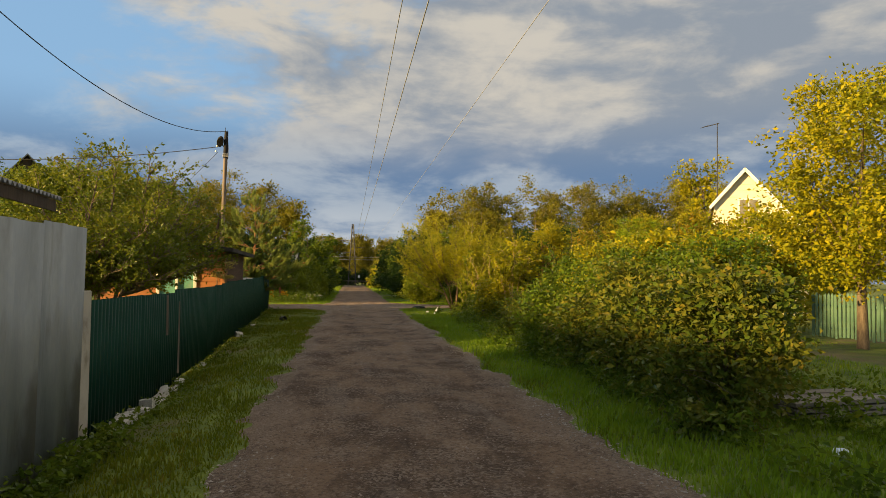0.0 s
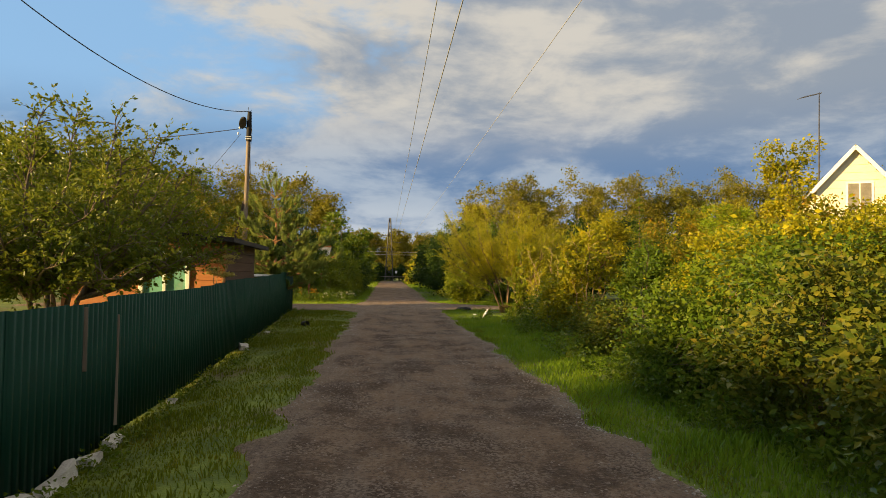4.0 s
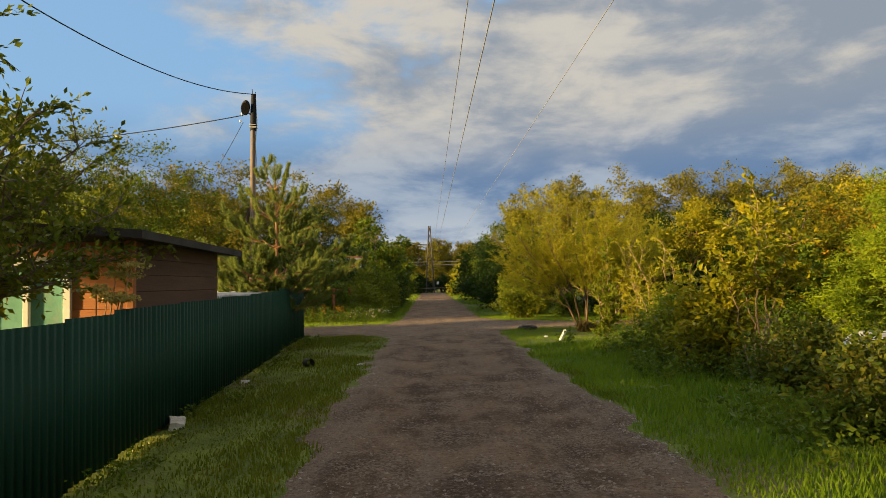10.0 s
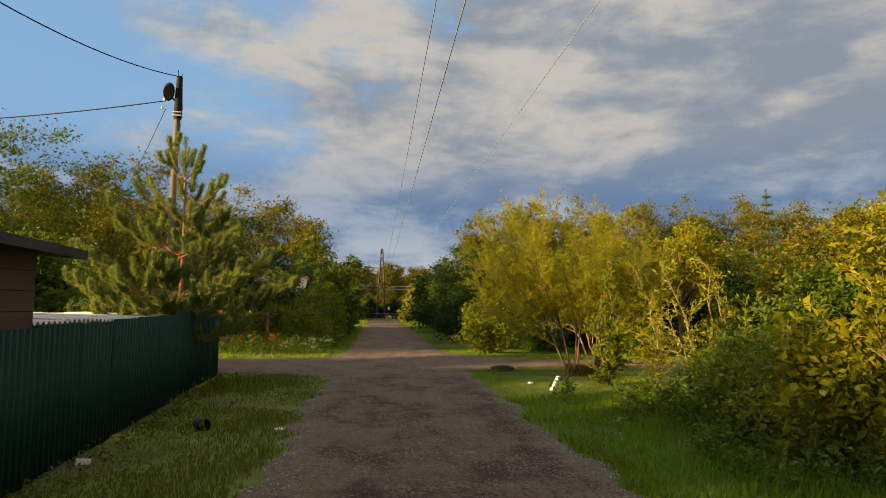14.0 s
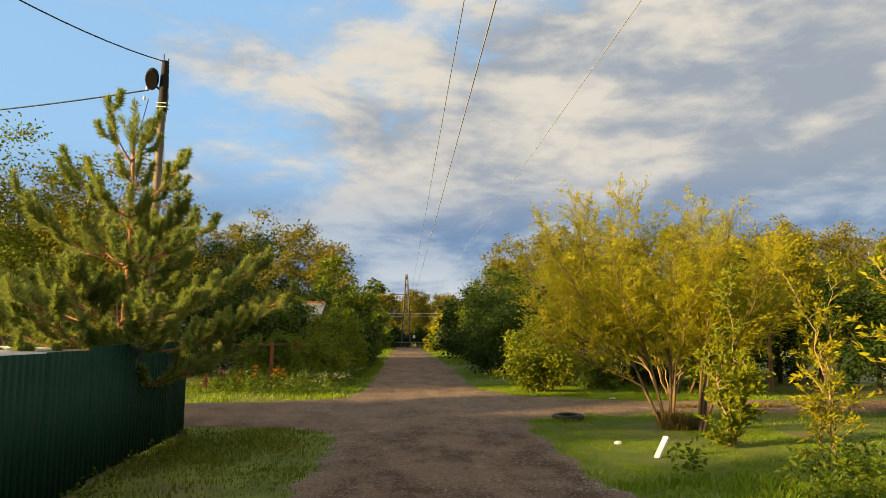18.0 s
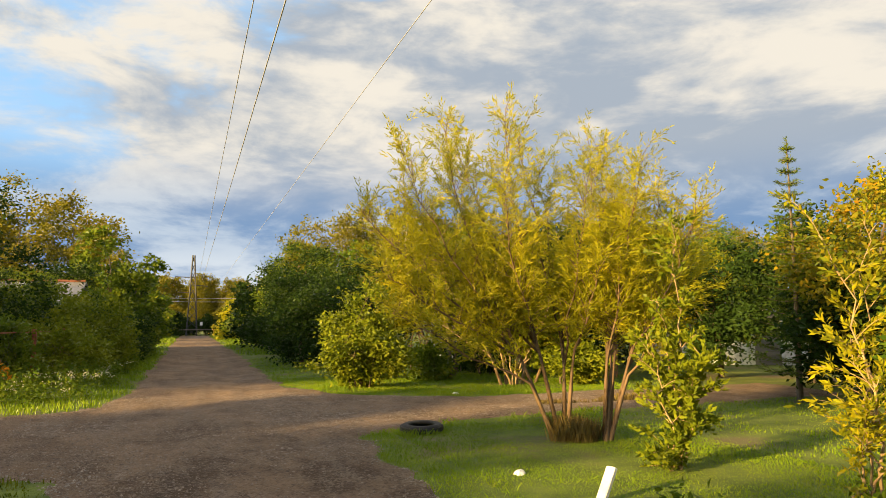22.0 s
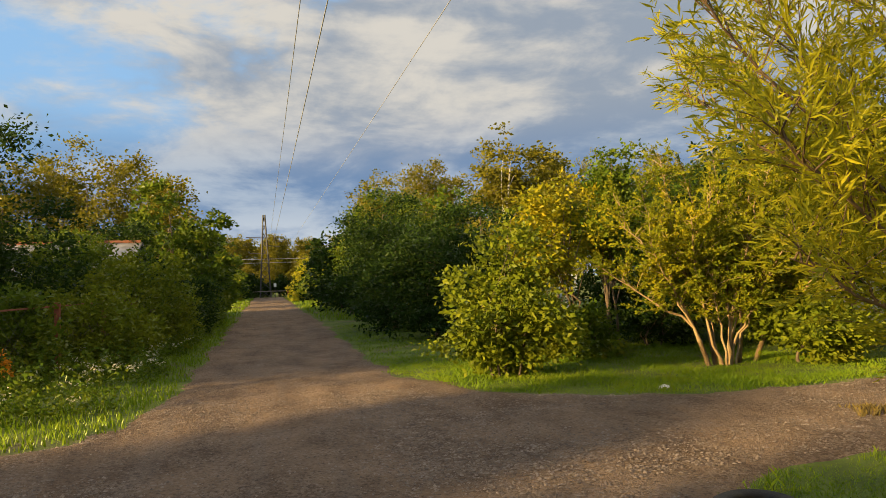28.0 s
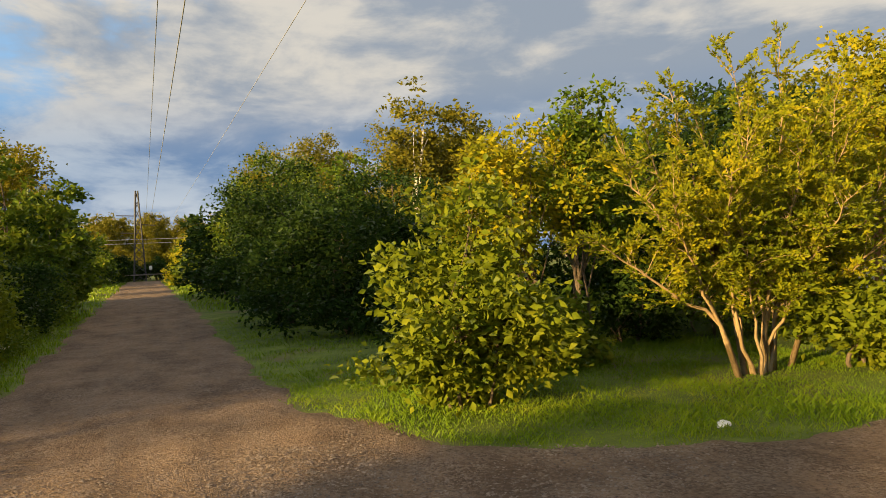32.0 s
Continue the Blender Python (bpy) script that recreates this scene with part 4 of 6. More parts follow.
# short drain pipe end in the left verge
v, f = tubes([([(0, 0, 0), (0.0, -0.32, 0.02)], [0.09, 0.09])], 12)
v2, f2 = tubes([([(0.0, -0.32, 0.02), (0, 0, 0)], [0.075, 0.075])], 12)
ob = part("pipe_end", array_mesh("pipe_end", np.concatenate([v, v2]), np.concatenate([f, f2 + len(v)]), M_STEEL, True))
ob.matrix_world = pose(-3.2, 25.5, gz(-3.2, 25.5) + 0.07, 0, 0, 25)
tagged(ob, "dark drain pipe end in the verge grass", "pipe")
# leaning white post
ob = part("marker_post", beam((2.90, 29.8, -0.12), (3.15, 29.90, 0.29), 0.10, 0.05, 0.008), M_WHITE)
tagged(ob, "leaning white-painted stub post in the grass", "post")
# tyre
T = thing("tyre", "worn black car tyre lying in the grass", "tyre", 2.72, 34.35, gz(2.72, 34.35) + 0.02)
T.rotation_euler = (radians(1.5), radians(-2), radians(30))
bm = bmesh.new()
prof = [(0.185, -0.085), (0.20, -0.10), (0.27, -0.105), (0.305, -0.085), (0.315, -0.03), (0.315, 0.03), (0.305, 0.085), (0.27, 0.105), (0.20, 0.10), (0.185, 0.085), (0.20, 0.06), (0.285, 0.04), (0.285, -0.04), (0.20, -0.06)]
rings = []
for i in range(40):
    a = i / 40 * 2 * math.pi
    rings.append([bm.verts.new((rr * math.cos(a), rr * math.sin(a), zz)) for rr, zz in prof])
for i in range(40):
    for j in range(len(prof)):
        q = bm.faces.new((rings[i][j], rings[(i + 1) % 40][j], rings[(i + 1) % 40][(j + 1) % len(prof)], rings[i][(j + 1) % len(prof)]))
        q.smooth = True
part("carcass", bm, M_RUBBER, T)
lug = boxes((0.305, -0.016, -0.075, 0.322, 0.016, -0.01), (0.305, -0.016, 0.01, 0.322, 0.016, 0.075), bevel=0.003)
lug_me = bpy.data.meshes.new("tread_block")
lug.to_mesh(lug_me)
lug.free()
lug_me.materials.append(M_RUBBER)
for i in range(44):
    part("tread_block", lug_me, None, T).rotation_euler = (0, 0, i / 44 * 2 * math.pi)

# ---- beyond the crossing, left: garden fence with rusty posts, small house ----
GF = thing("garden_fence", "wire mesh garden fence on rusty red posts", "fence")
for i, (xx, yy) in enumerate([(-8.6, 41.6), (-6.8, 42.4), (-4.95, 43.3), (-4.55, 46.2), (-4.3, 49.2), (-4.1, 52.2)]):
    part("post", boxes((xx - 0.05, yy - 0.05, -0.2, xx + 0.05, yy + 0.05, 1.5), bevel=0.006), M_RUST, GF)
for a, b in (((-8.6, 41.6), (-4.95, 43.3)), ((-4.95, 43.3), (-4.1, 52.2))):
    part("rail", beam((*a, 1.42), (*b, 1.42), 0.03, 0.03), M_RUST, GF)
    n = 26
    paths = []
    for i in range(n + 1):
        for s in (-1, 1):
            t0, t1 = i / n, (i + s * 5) / n
            if 0 <= t1 <= 1:
                paths.append(([(a[0] + (b[0] - a[0]) * t0, a[1] + (b[1] - a[1]) * t0, 0.1), (a[0] + (b[0] - a[0]) * t1, a[1] + (b[1] - a[1]) * t1, 1.4)], [0.003, 0.003]))
    v, f = tubes(paths, 3)
    part("wire_mesh", array_mesh("wire_mesh", v, f, M_STEEL), None, GF)

HL = thing("cottage", "low cottage with a grey roof and faded orange ridge", "house", -8.2, 57.5, 0)
part("wall", boxes((-2.6, 0, -0.2, 2.6, 6, 2.3)), M_GREYWOOD, HL)
part("roof", slab([(-3.0, -0.4, 2.25), (3.1, -0.4, 2.25), (3.1, 3, 3.5), (-3.0, 3, 3.5)], 0.08), M_ROOFGREY, HL)
part("ridge_cap", beam((-3.0, 3.0, 3.60), (3.1, 3.0, 3.60), 0.30, 0.10), M_ROOFRED, HL, "faded orange ridge cap")
part("roof", slab([(3.1, 6.4, 2.25), (-3.0, 6.4, 2.25), (-3.0, 3.0, 3.5), (3.1, 3.0, 3.5)], 0.08), M_ROOFGREY, HL)
for a in (-1.6, 0.6):
    wi = part("window", boxes((a, -0.05, 0.8, a + 1.0, 0, 1.9)), M_WHITE, HL)
    part("pane", boxes((a + 0.07, -0.06, 0.87, a + 0.93, -0.045, 1.83)), M_GLASS, wi)
HB = thing("summer_house", "tall dark-boarded house with a grey roof far behind trees", "house", -28.4, 63.5, -2.3, 25)
bm = bmesh.new()
fr = [bm.verts.new((px, -4.5, pz)) for px, pz in ((-4, -0.2), (4, -0.2), (4, 8.6), (0, 13.2), (-4, 8.6))]
bk = [bm.verts.new((v.co.x, 4.5, v.co.z)) for v in fr]
bm.faces.new(fr)
bm.faces.new(bk[::-1])
for i in range(5):
    bm.faces.new((fr[(i + 1) % 5], fr[i], bk[i], bk[(i + 1) % 5]))
part("wall", bm, M_DARKWOOD, HB)
for ex in (-4.5, 4.5):
    part("roof", slab([(0, -5.0, 13.3), (ex, -5.0, 8.1), (ex, 5.0, 8.1), (0, 5.0, 13.3)], 0.12), M_ROOFGREY, HB)
wi = part("window", boxes((-0.7, -4.56, 8.4, 0.7, -4.5, 10.0)), M_WHITE, HB)
part("pane", boxes((-0.6, -4.575, 8.5, 0.6, -4.56, 9.9)), M_GLASS, wi)

PB = thing("outbuilding", "pale rendered outbuilding behind the trees at the lane", "shed", 20.2, 47.6, 0, -38)
part("wall", boxes((-3.4, -1.6, -0.2, 3.4, 1.6, 2.3), bevel=0.01), M_WHITE, PB)
part("roof", slab([(-3.7, -1.9, 2.30), (3.7, -1.9, 2.30), (3.7, 1.9, 2.75), (-3.7, 1.9, 2.75)], 0.07), M_ROOFGREY, PB)
wi = part("window", boxes((-1.9, -1.66, 0.95, -0.8, -1.6, 1.85), bevel=0.006), M_GREYWOOD, PB)
part("pane", boxes((-1.82, -1.675, 1.02, -0.88, -1.66, 1.78)), M_GLASS, wi)
part("door", boxes((0.6, -1.65, -0.1, 1.5, -1.6, 1.95), bevel=0.006), M_GREYWOOD, PB)

WF = thing("gate_frame", "white-painted timber gate frame", "gate frame", 10.35, 54.6, 0, -20)
for xx in (-0.28, 0.28):
    part("post", boxes((xx - 0.05, -0.05, -0.1, xx + 0.05, 0.05, 1.75), bevel=0.006), M_WHITE, WF)
for zz in (0.55, 1.2, 1.7):
    part("crossbar", boxes((-0.28, -0.03, zz - 0.035, 0.28, 0.03, zz + 0.035), bevel=0.004), M_WHITE, WF)
ob = part("stake", boxes((15.85, 47.4, -0.1, 15.97, 47.52, 1.6), bevel=0.01), M_RUST)
tagged(ob, "rusty orange stake among the far bushes", "post")

# ---- trees and bushes, left side ----
FRUIT = []
for via, ends in (((0.25, 0.5, 1.3), ((1.2, 1.5, 4.3), (1.5, 2.2, 3.7), (1.75, 2.7, 3.1), (0.5, 2.3, 4.0), (2.0, 3.3, 2.8), (1.2, 2.4, 2.75), (1.0, 3.3, 3.2), (1.3, 3.9, 3.8), (0.6, 1.6, 3.2), (1.9, 2.9, 2.2), (2.0, 2.2, 1.95), (2.1, 1.3, 2.05), (1.9, 0.4, 1.95), (2.2, 3.6, 2.35))),
                  ((0.35, -0.1, 1.4), ((0.9, 0.2, 4.5), (1.4, -0.8, 3.6), (1.6, 0.5, 3.3), (1.7, 1.4, 2.9), (1.5, -0.3, 2.3))),
                  ((-0.2, -0.3, 1.3), ((0.3, -1.1, 4.3), (-1.2, -0.6, 3.7), (0.9, -1.8, 2.8), (0.2, -2.2, 2.3), (-0.8, -1.8, 2.6), (1.2, -1.9, 2.0), (0.9, -1.3, 1.75), (1.6, -1.6, 2.1), (1.9, -0.9, 2.3), (1.2, -2.4, 1.9), (1.5, -2.1, 2.7), (0.6, -2.8, 2.4), (1.9, -2.0, 1.7))),
                  ((-0.2, 0.3, 1.5), ((-0.9, 0.8, 4.5), (-0.6, 1.9, 3.5), (-1.5, 0.3, 2.9), (0.1, 0.6, 4.7)))):
    FRUIT += [(*e, 0.0, 0.0, *via) for e in ends]
twiggy_shrub("fruit_tree", "spreading fruit tree leaning over the green fence", "tree", -6.3, 15.6, gz(-6.3, 15.6), FRUIT, L_FRUIT, M_BARK, R, 0.088, 0.5, 22, 0.050, 22, 0.85, 0.12, 0.36, 3)
lobed_tree("fruit_tree", "tall fruit tree with yellowing leaves behind the fence", "tree", -7.8, 19.0, 0, [(-0.6, 0, 3.3, 1.5, 1.5, 1.1), (0.6, 1.0, 3.3, 1.2, 1.3, 0.9), (0, -1.2, 3.2, 1.2, 1.2, 0.9)], 7500, 0.14, L_FRUIT, M_BARK, R, 0.11, limbs=16)
# the three at y below 4 are unseen, added to shade the near road
for xx, yy, hh, mm in ((-9.6, 33.3, 3.7, L_GREEN), (-9.9, 30.6, 2.6, L_GREEN), (-11.6, 33.6, 4.8, L_FRUIT), (-9.4, 23.6, 3.8, L_GREEN), (-7.6, 26.0, 2.3, L_FRUIT), (-13.0, 26.0, 2.6, L_GREEN), (-10.2, -1.0, 3.9, L_GREEN), (-9.6, 3.5, 3.9, L_GREEN), (-11.0, -5.5, 4.0, L_GREEN), (-10.3, 41.6, 8.2, L_BIRCH), (-12.4, 41.4, 8.0, L_GREEN), (-14.8, 42.2, 8.8, L_FRUIT), (-17.8, 38.8, 8.3, L_GREEN), (-10.4, 44.5, 5.4, L_GREEN), (-15.0, 30.0, 4.0, L_GREEN), (-9.8, 13.5, 4.4, L_GOLD), (-10.8, 9.0, 4.2, L_GREEN), (-12.5, 19.5, 4.6, L_GOLD), (-15.5, 23.0, 4.6, L_GREEN)):
    w0 = hh * 0.30
    lobed_tree("garden_tree", "leafy green garden tree or unseen shade tree behind the fence", "tree", xx, yy, 0, [(0, 0, hh * 0.66, w0, w0, hh * 0.30), (w0 * 0.7, -w0 * 0.4, hh * 0.46, w0 * 0.75, w0 * 0.75, hh * 0.22), (-w0 * 0.6, w0 * 0.5, hh * 0.45, w0 * 0.8, w0 * 0.8, hh * 0.24)], 13000 if yy > 38 else 11000 if yy > 18 else 4500, 0.12 if yy > 38 else 0.15, mm, M_BARK, R, 0.10, limbs=8, per=18, spread=0.18, group="garden trees behind the fence")


def pine(x, y, h):
    """A young pine: open whorls that sweep up at the tips, upright candles thick with needles."""
    ob = thing("pine", "young pine with long pale green candles beside the fence end", "tree", x, y, gz(x, y))
    paths = [(curve_path((0, 0, -0.1), (0.05, 0, h * 0.96), (0.06, 0.03, 0), 9), np.linspace(0.080, 0.016, 9))]
    pos, al = [], []

    def shoot(a, b, n):
        t = R.random(n)[:, None]
        d = (b - a) / (np.linalg.norm(b - a) + 1e-9)
        pos.append(a + (b - a) * t)
        al.append(np.repeat(d[None] * 0.55, n, 0))

    for z, reach, rise, count, sides in ((0.85, 1.6, 0.12, 5, 14), (1.3, 1.95, 0.15, 7, 22), (1.8, 1.75, 0.20, 7, 19), (2.75, 1.25, 0.30, 6, 9), (3.55, 0.82, 0.50, 5, 3), (4.35, 0.46, 0.75, 4, 1)):
        s = z / h
        for q in range(count):
            a = q / count * 2 * math.pi + z * 2.1 + R.normal() * 0.15
            ln = reach * R.uniform(0.78, 1.1)
            flat = np.array([math.cos(a), math.sin(a), 0.0])
            t = np.linspace(0, 1, 9)[:, None]
            br = np.array([0.05 * s, 0, z + R.normal() * 0.04]) + flat * ln * t + np.array([0, 0, 1.0]) * ln * (rise * t + (0.12 + 0.42 * s) * t ** 3)
            paths.append((br, np.linspace(0.022 - 0.010 * s, 0.006, 9)))
            up = flat * 0.35 + np.array([0, 0, 1.0])
            shoot(br[-3], br[-1], 300)
            shoot(br[-1], br[-1] + up * 0.24, 320)
            for g in range(sides):
                k = R.integers(3, 9)
                side = a + R.choice([-1, 1]) * R.uniform(0.4, 1.1)
                ln2 = (0.20 + 0.42 * (1 - s)) * R.uniform(0.55, 1.15)
                b2 = br[k] + np.array([math.cos(side), math.sin(side), 0.22 + 0.25 * R.random()]) * ln2
                b3 = b2 + np.array([math.cos(side) * 0.07, math.sin(side) * 0.07, 0.19]) * R.uniform(0.8, 1.3)
                paths.append((np.array([br[k], (br[k] + b2) / 2 - np.array([0, 0, 0.02]), b2, b3]), np.linspace(0.010, 0.004, 4)))
                shoot((br[k] + b2) / 2, b2, 230)
                shoot(b2, b3, 290)
    shoot(np.array([0.05, 0, h * 0.84]), np.array([0.05, 0, h]), 420)
    for q in range(4):
        a = q * 1.57 + 0.6
        shoot(np.array([0.05, 0, h * 0.87]), np.array([0.05 + math.cos(a) * 0.20, math.sin(a) * 0.20, h * 0.95]), 220)
    v, f = tubes(paths, 6)
    part("trunk", array_mesh("trunk", v, f, M_PINEBARK, True), None, ob)
    part("crown", leaf_mesh("crown", np.concatenate(pos), 0.095, L_NEEDLE, R, 0.10, -0.1, np.concatenate(al), 0.6), None, ob)


pine(-4.95, 30.5, 5.3)

# verge weeds, flowers and bushes beyond the crossing
for xx, yy, hh, rr, mm in ((-4.2, 47.5, 1.7, 1.2, L_LIME), (-3.8, 50.5, 2.4, 1.4, L_LIME), (-4.4, 53.0, 2.6, 1.5, L_GREEN), (-3.5, 57.0, 2.2, 1.2, L_DARK), (-3.2, 61.0, 2.0, 1.0, L_GREEN), (-5.4, 45.6, 1.6, 1.0, L_GREEN), (-6.0, 52.6, 3.3, 1.5, L_GREEN), (-7.8, 54.2, 3.2, 1.6, L_DARK), (-6.4, 55.4, 4.0, 1.3, L_GREEN)):
    lobed_tree("bush", "rounded green roadside bush", "bush", xx, yy, 0, [(0, 0, hh * 0.5, rr, rr, hh * 0.5), (rr * 0.5, -rr * 0.5, hh * 0.35, rr * 0.7, rr * 0.7, hh * 0.35), (-rr * 0.3, rr * 0.4, hh * 0.6, rr * 0.6, rr * 0.6, hh * 0.4)], 7000, 0.12, mm, M_BARK, R, 0.03, 3, limbs=9, group="bushes beside the far road")
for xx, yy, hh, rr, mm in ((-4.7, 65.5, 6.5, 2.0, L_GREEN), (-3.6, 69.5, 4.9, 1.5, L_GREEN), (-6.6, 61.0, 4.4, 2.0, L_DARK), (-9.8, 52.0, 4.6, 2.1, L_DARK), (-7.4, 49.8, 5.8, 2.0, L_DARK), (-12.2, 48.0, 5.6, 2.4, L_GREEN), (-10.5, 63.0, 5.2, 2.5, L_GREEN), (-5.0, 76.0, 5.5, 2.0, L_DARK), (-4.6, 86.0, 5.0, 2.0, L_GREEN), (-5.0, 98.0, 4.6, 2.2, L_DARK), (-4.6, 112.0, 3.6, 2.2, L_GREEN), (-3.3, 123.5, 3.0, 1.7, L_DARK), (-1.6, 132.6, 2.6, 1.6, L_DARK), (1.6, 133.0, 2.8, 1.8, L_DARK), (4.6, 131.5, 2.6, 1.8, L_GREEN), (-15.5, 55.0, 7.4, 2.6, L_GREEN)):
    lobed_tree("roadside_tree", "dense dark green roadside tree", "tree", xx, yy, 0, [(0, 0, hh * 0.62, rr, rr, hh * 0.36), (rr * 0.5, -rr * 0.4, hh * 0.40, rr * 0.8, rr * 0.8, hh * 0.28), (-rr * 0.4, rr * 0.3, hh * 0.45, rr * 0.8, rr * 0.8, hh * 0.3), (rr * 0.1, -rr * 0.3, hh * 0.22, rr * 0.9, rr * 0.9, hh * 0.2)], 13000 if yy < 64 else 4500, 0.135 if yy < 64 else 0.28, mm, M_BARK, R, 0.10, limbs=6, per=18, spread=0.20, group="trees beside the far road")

# ---- right side: bushes from the start to the crossing ----
ROWS = [(3.15, 5.7, 1.75, 0.85, L_BRAMBLE, 11500), (3.8, 7.6, 1.7, 0.95, L_BRAMBLE, 9000), (3.7, 9.9, 1.75, 1.0, L_BRAMBLE, 9000), (5.0, 9.2, 2.1, 1.1, L_GREEN, 7000), (3.55, 12.4, 1.4, 0.85, L_GREEN, 8000), (4.9, 12.2, 2.3, 1.2, L_GREEN, 8000), (5.4, 15.0, 2.5, 1.0, L_GOLD, 7000), (3.9, 17.3, 0.95, 0.45, L_BRAMBLE, 3000), (4.2, 19.5, 1.0, 0.5, L_BRAMBLE, 4000), (4.3, 23.8, 1.1, 0.8, L_LIME, 7000), (4.6, 25.0, 1.35, 0.85, L_GREEN, 6500)]
for xx, yy, hh, rr, mm, nn in ROWS:
    lobed_tree("bush", "tangled roadside bush with small leaves", "bush", xx, yy, gz(xx, yy), [(0, 0, hh * 0.5, rr, rr, hh * 0.48), (-rr * 0.4, -rr * 0.3, hh * 0.3, rr * 0.75, rr * 0.75, hh * 0.3), (rr * 0.4, rr * 0.3, hh * 0.62, rr * 0.6, rr * 0.6, hh * 0.36), (-rr * 0.1, rr * 0.5, hh * 0.66, rr * 0.45, rr * 0.45, hh * 0.34)], nn, 0.085, mm, M_BARK, R, 0.022, 5, limbs=24, per=18, spread=0.13, group="roadside bushes", shell=0.35)
lobed_tree("garden_tree", "tall golden-leaved tree over the picket fence", "tree", 11.3, 14.0, 0, [(0, 0, 4.2, 2.3, 2.3, 2.0), (-1.2, -0.6, 2.9, 1.6, 1.6, 1.3), (1.2, 0.5, 3.2, 1.8, 1.8, 1.5), (0.3, 0.3, 5.6, 1.3, 1.3, 1.0), (-0.7, -0.8, 2.2, 1.5, 1.4, 0.8), (0.9, 0.0, 2.2, 1.4, 1.3, 0.8)], 26000, 0.12, L_GOLD, M_BARK, R, 0.13, limbs=18, per=20, spread=0.17)
lobed_tree("garden_tree", "slender dark-leaved tree by the yellow house", "tree", 19.2, 37.0, 0, [(0, 0, 6.2, 1.1, 1.1, 1.4), (0.5, 0, 8.2, 0.8, 0.8, 0.6), (-0.8, 0.3, 7.9, 0.7, 0.7, 0.5), (0, 0, 4.2, 1.2, 1.2, 1.3)], 4500, 0.20, L_GOLD, M_BARK, R, 0.12, limbs=10, spread=0.25)
# young trees in the verge
lobed_tree("bush", "leafy verge bush with large sunlit leaves", "bush", 4.1, 22.1, 0, [(0, 0, 0.65, 0.50, 0.55, 0.62), (0.05, 0.05, 1.35, 0.42, 0.45, 0.48), (-0.15, -0.2, 1.0, 0.36, 0.36, 0.4), (0.2, -0.2, 0.9, 0.4, 0.4, 0.45)], 2800, 0.14, L_GOLD, M_BARK, R, 0.025, 5, limbs=22, per=9, spread=0.13, ratio=0.5, shell=0.4)
twiggy_shrub("sapling", "young tree with large lit leaves on pale stems", "tree", 4.6, 21.4, 0.0, [(0.2, 0.1, 2.7), (-0.35, 0.2, 2.5), (0.45, -0.3, 2.3), (-0.1, -0.3, 2.85), (0.7, 0.1, 2.2), (-0.6, -0.1, 2.0)], L_GOLD, M_WILLOWBARK, R, 0.105, 0.5, 20, 0.030, 16, 0.50, 0.1, 0.50, 2)
twiggy_shrub("sapling", "thin dark sapling beside the verge", "tree", 4.85, 18.2, 0.0, [(0.05, 0, 2.4), (0.1, 0.1, 1.9)], L_GREEN, M_BARK, R, 0.11, 0.5, 14, 0.022, 14, 0.4, 0.2, 0.35, 1)
twiggy_shrub("sapling", "pale branching young tree with golden leaves", "tree", 4.5, 26.0, 0.0, [(0.15, 0.1, 2.5), (-0.6, 0.1, 2.35), (-0.75, -0.2, 1.75), (0.5, 0.4, 2.1)], L_WILLOW, M_WILLOWBARK, R, 0.088, 0.36, 18, 0.030, 13, 0.5, 0.25, 0.34, 1)
twiggy_shrub("sapling", "slim upright sapling with golden leaves near the willow", "tree", 4.45, 30.7, 0.0, [(0.1, 0.05, 2.75), (-0.25, 0.1, 1.5), (0.2, -0.2, 1.3), (0.0, 0.25, 1.9)], L_LIME, M_WILLOWBARK, R, 0.085, 0.48, 34, 0.022, 24, 0.40, 0.15, 0.04, 1)
twiggy_shrub("sapling", "pair of slim golden saplings on the lawn", "tree", 4.75, 28.55, 0.0, [(-0.35, 0.1, 2.45), (0.15, 0.05, 2.5), (0.1, 0.2, 1.5), (-0.2, -0.25, 1.1)], L_GOLD, M_WILLOWBARK, R, 0.082, 0.34, 28, 0.022, 15, 0.45, 0.25, 0.2, 1)
twiggy_shrub("sapling", "low bushy sapling with bright leaves", "tree", 5.1, 25.7, 0.0, [(0.1, 0.05, 1.8), (-0.3, 0.1, 1.4), (0.3, -0.2, 1.3)], L_LIME, M_WILLOWBARK, R, 0.085, 0.45, 28, 0.022, 13, 0.4, 0.2, 0.12, 1)
# the willow at the crossing
STEMS = []
for foot, via, ends in (((-0.10, 0.02), (-0.62, 0.05, 1.15), ((-2.9, 0, 3.1), (-2.5, -0.5, 3.8), (-2.1, 0.7, 3.5), (-2.7, -0.3, 2.3), (-1.8, -0.2, 4.2))),
                        ((-0.04, 0.0), (-0.30, 0.1, 1.2), ((-1.5, 0.4, 4.4), (-1.0, -0.4, 4.5), (-1.3, 1.0, 3.9), (-1.4, -1.2, 3.3), (-2.2, 1.15, 2.85), (-1.8, 1.5, 3.0))),
                        ((0.05, 0.06), (0.08, 0.1, 1.0), ((-0.4, 0.5, 4.35), (-0.2, -1.1, 3.4), (0.2, 1.0, 4.0))),
                        ((0.40, -0.38), (0.50, -0.35, 1.1), ((0.4, -0.2, 4.15), (0.9, 0.3, 4.25), (0.5, -1.2, 3.3), (1.3, -0.2, 4.1))),
                        ((0.46, -0.40), (0.82, -0.35, 1.0), ((1.9, 0.3, 3.7), (2.3, -0.1, 3.2), (1.4, -1.2, 3.1), (2.5, 0.4, 2.5), (1.7, 1.0, 3.5)))):
    STEMS += [(*e, *foot, *via) for e in ends]
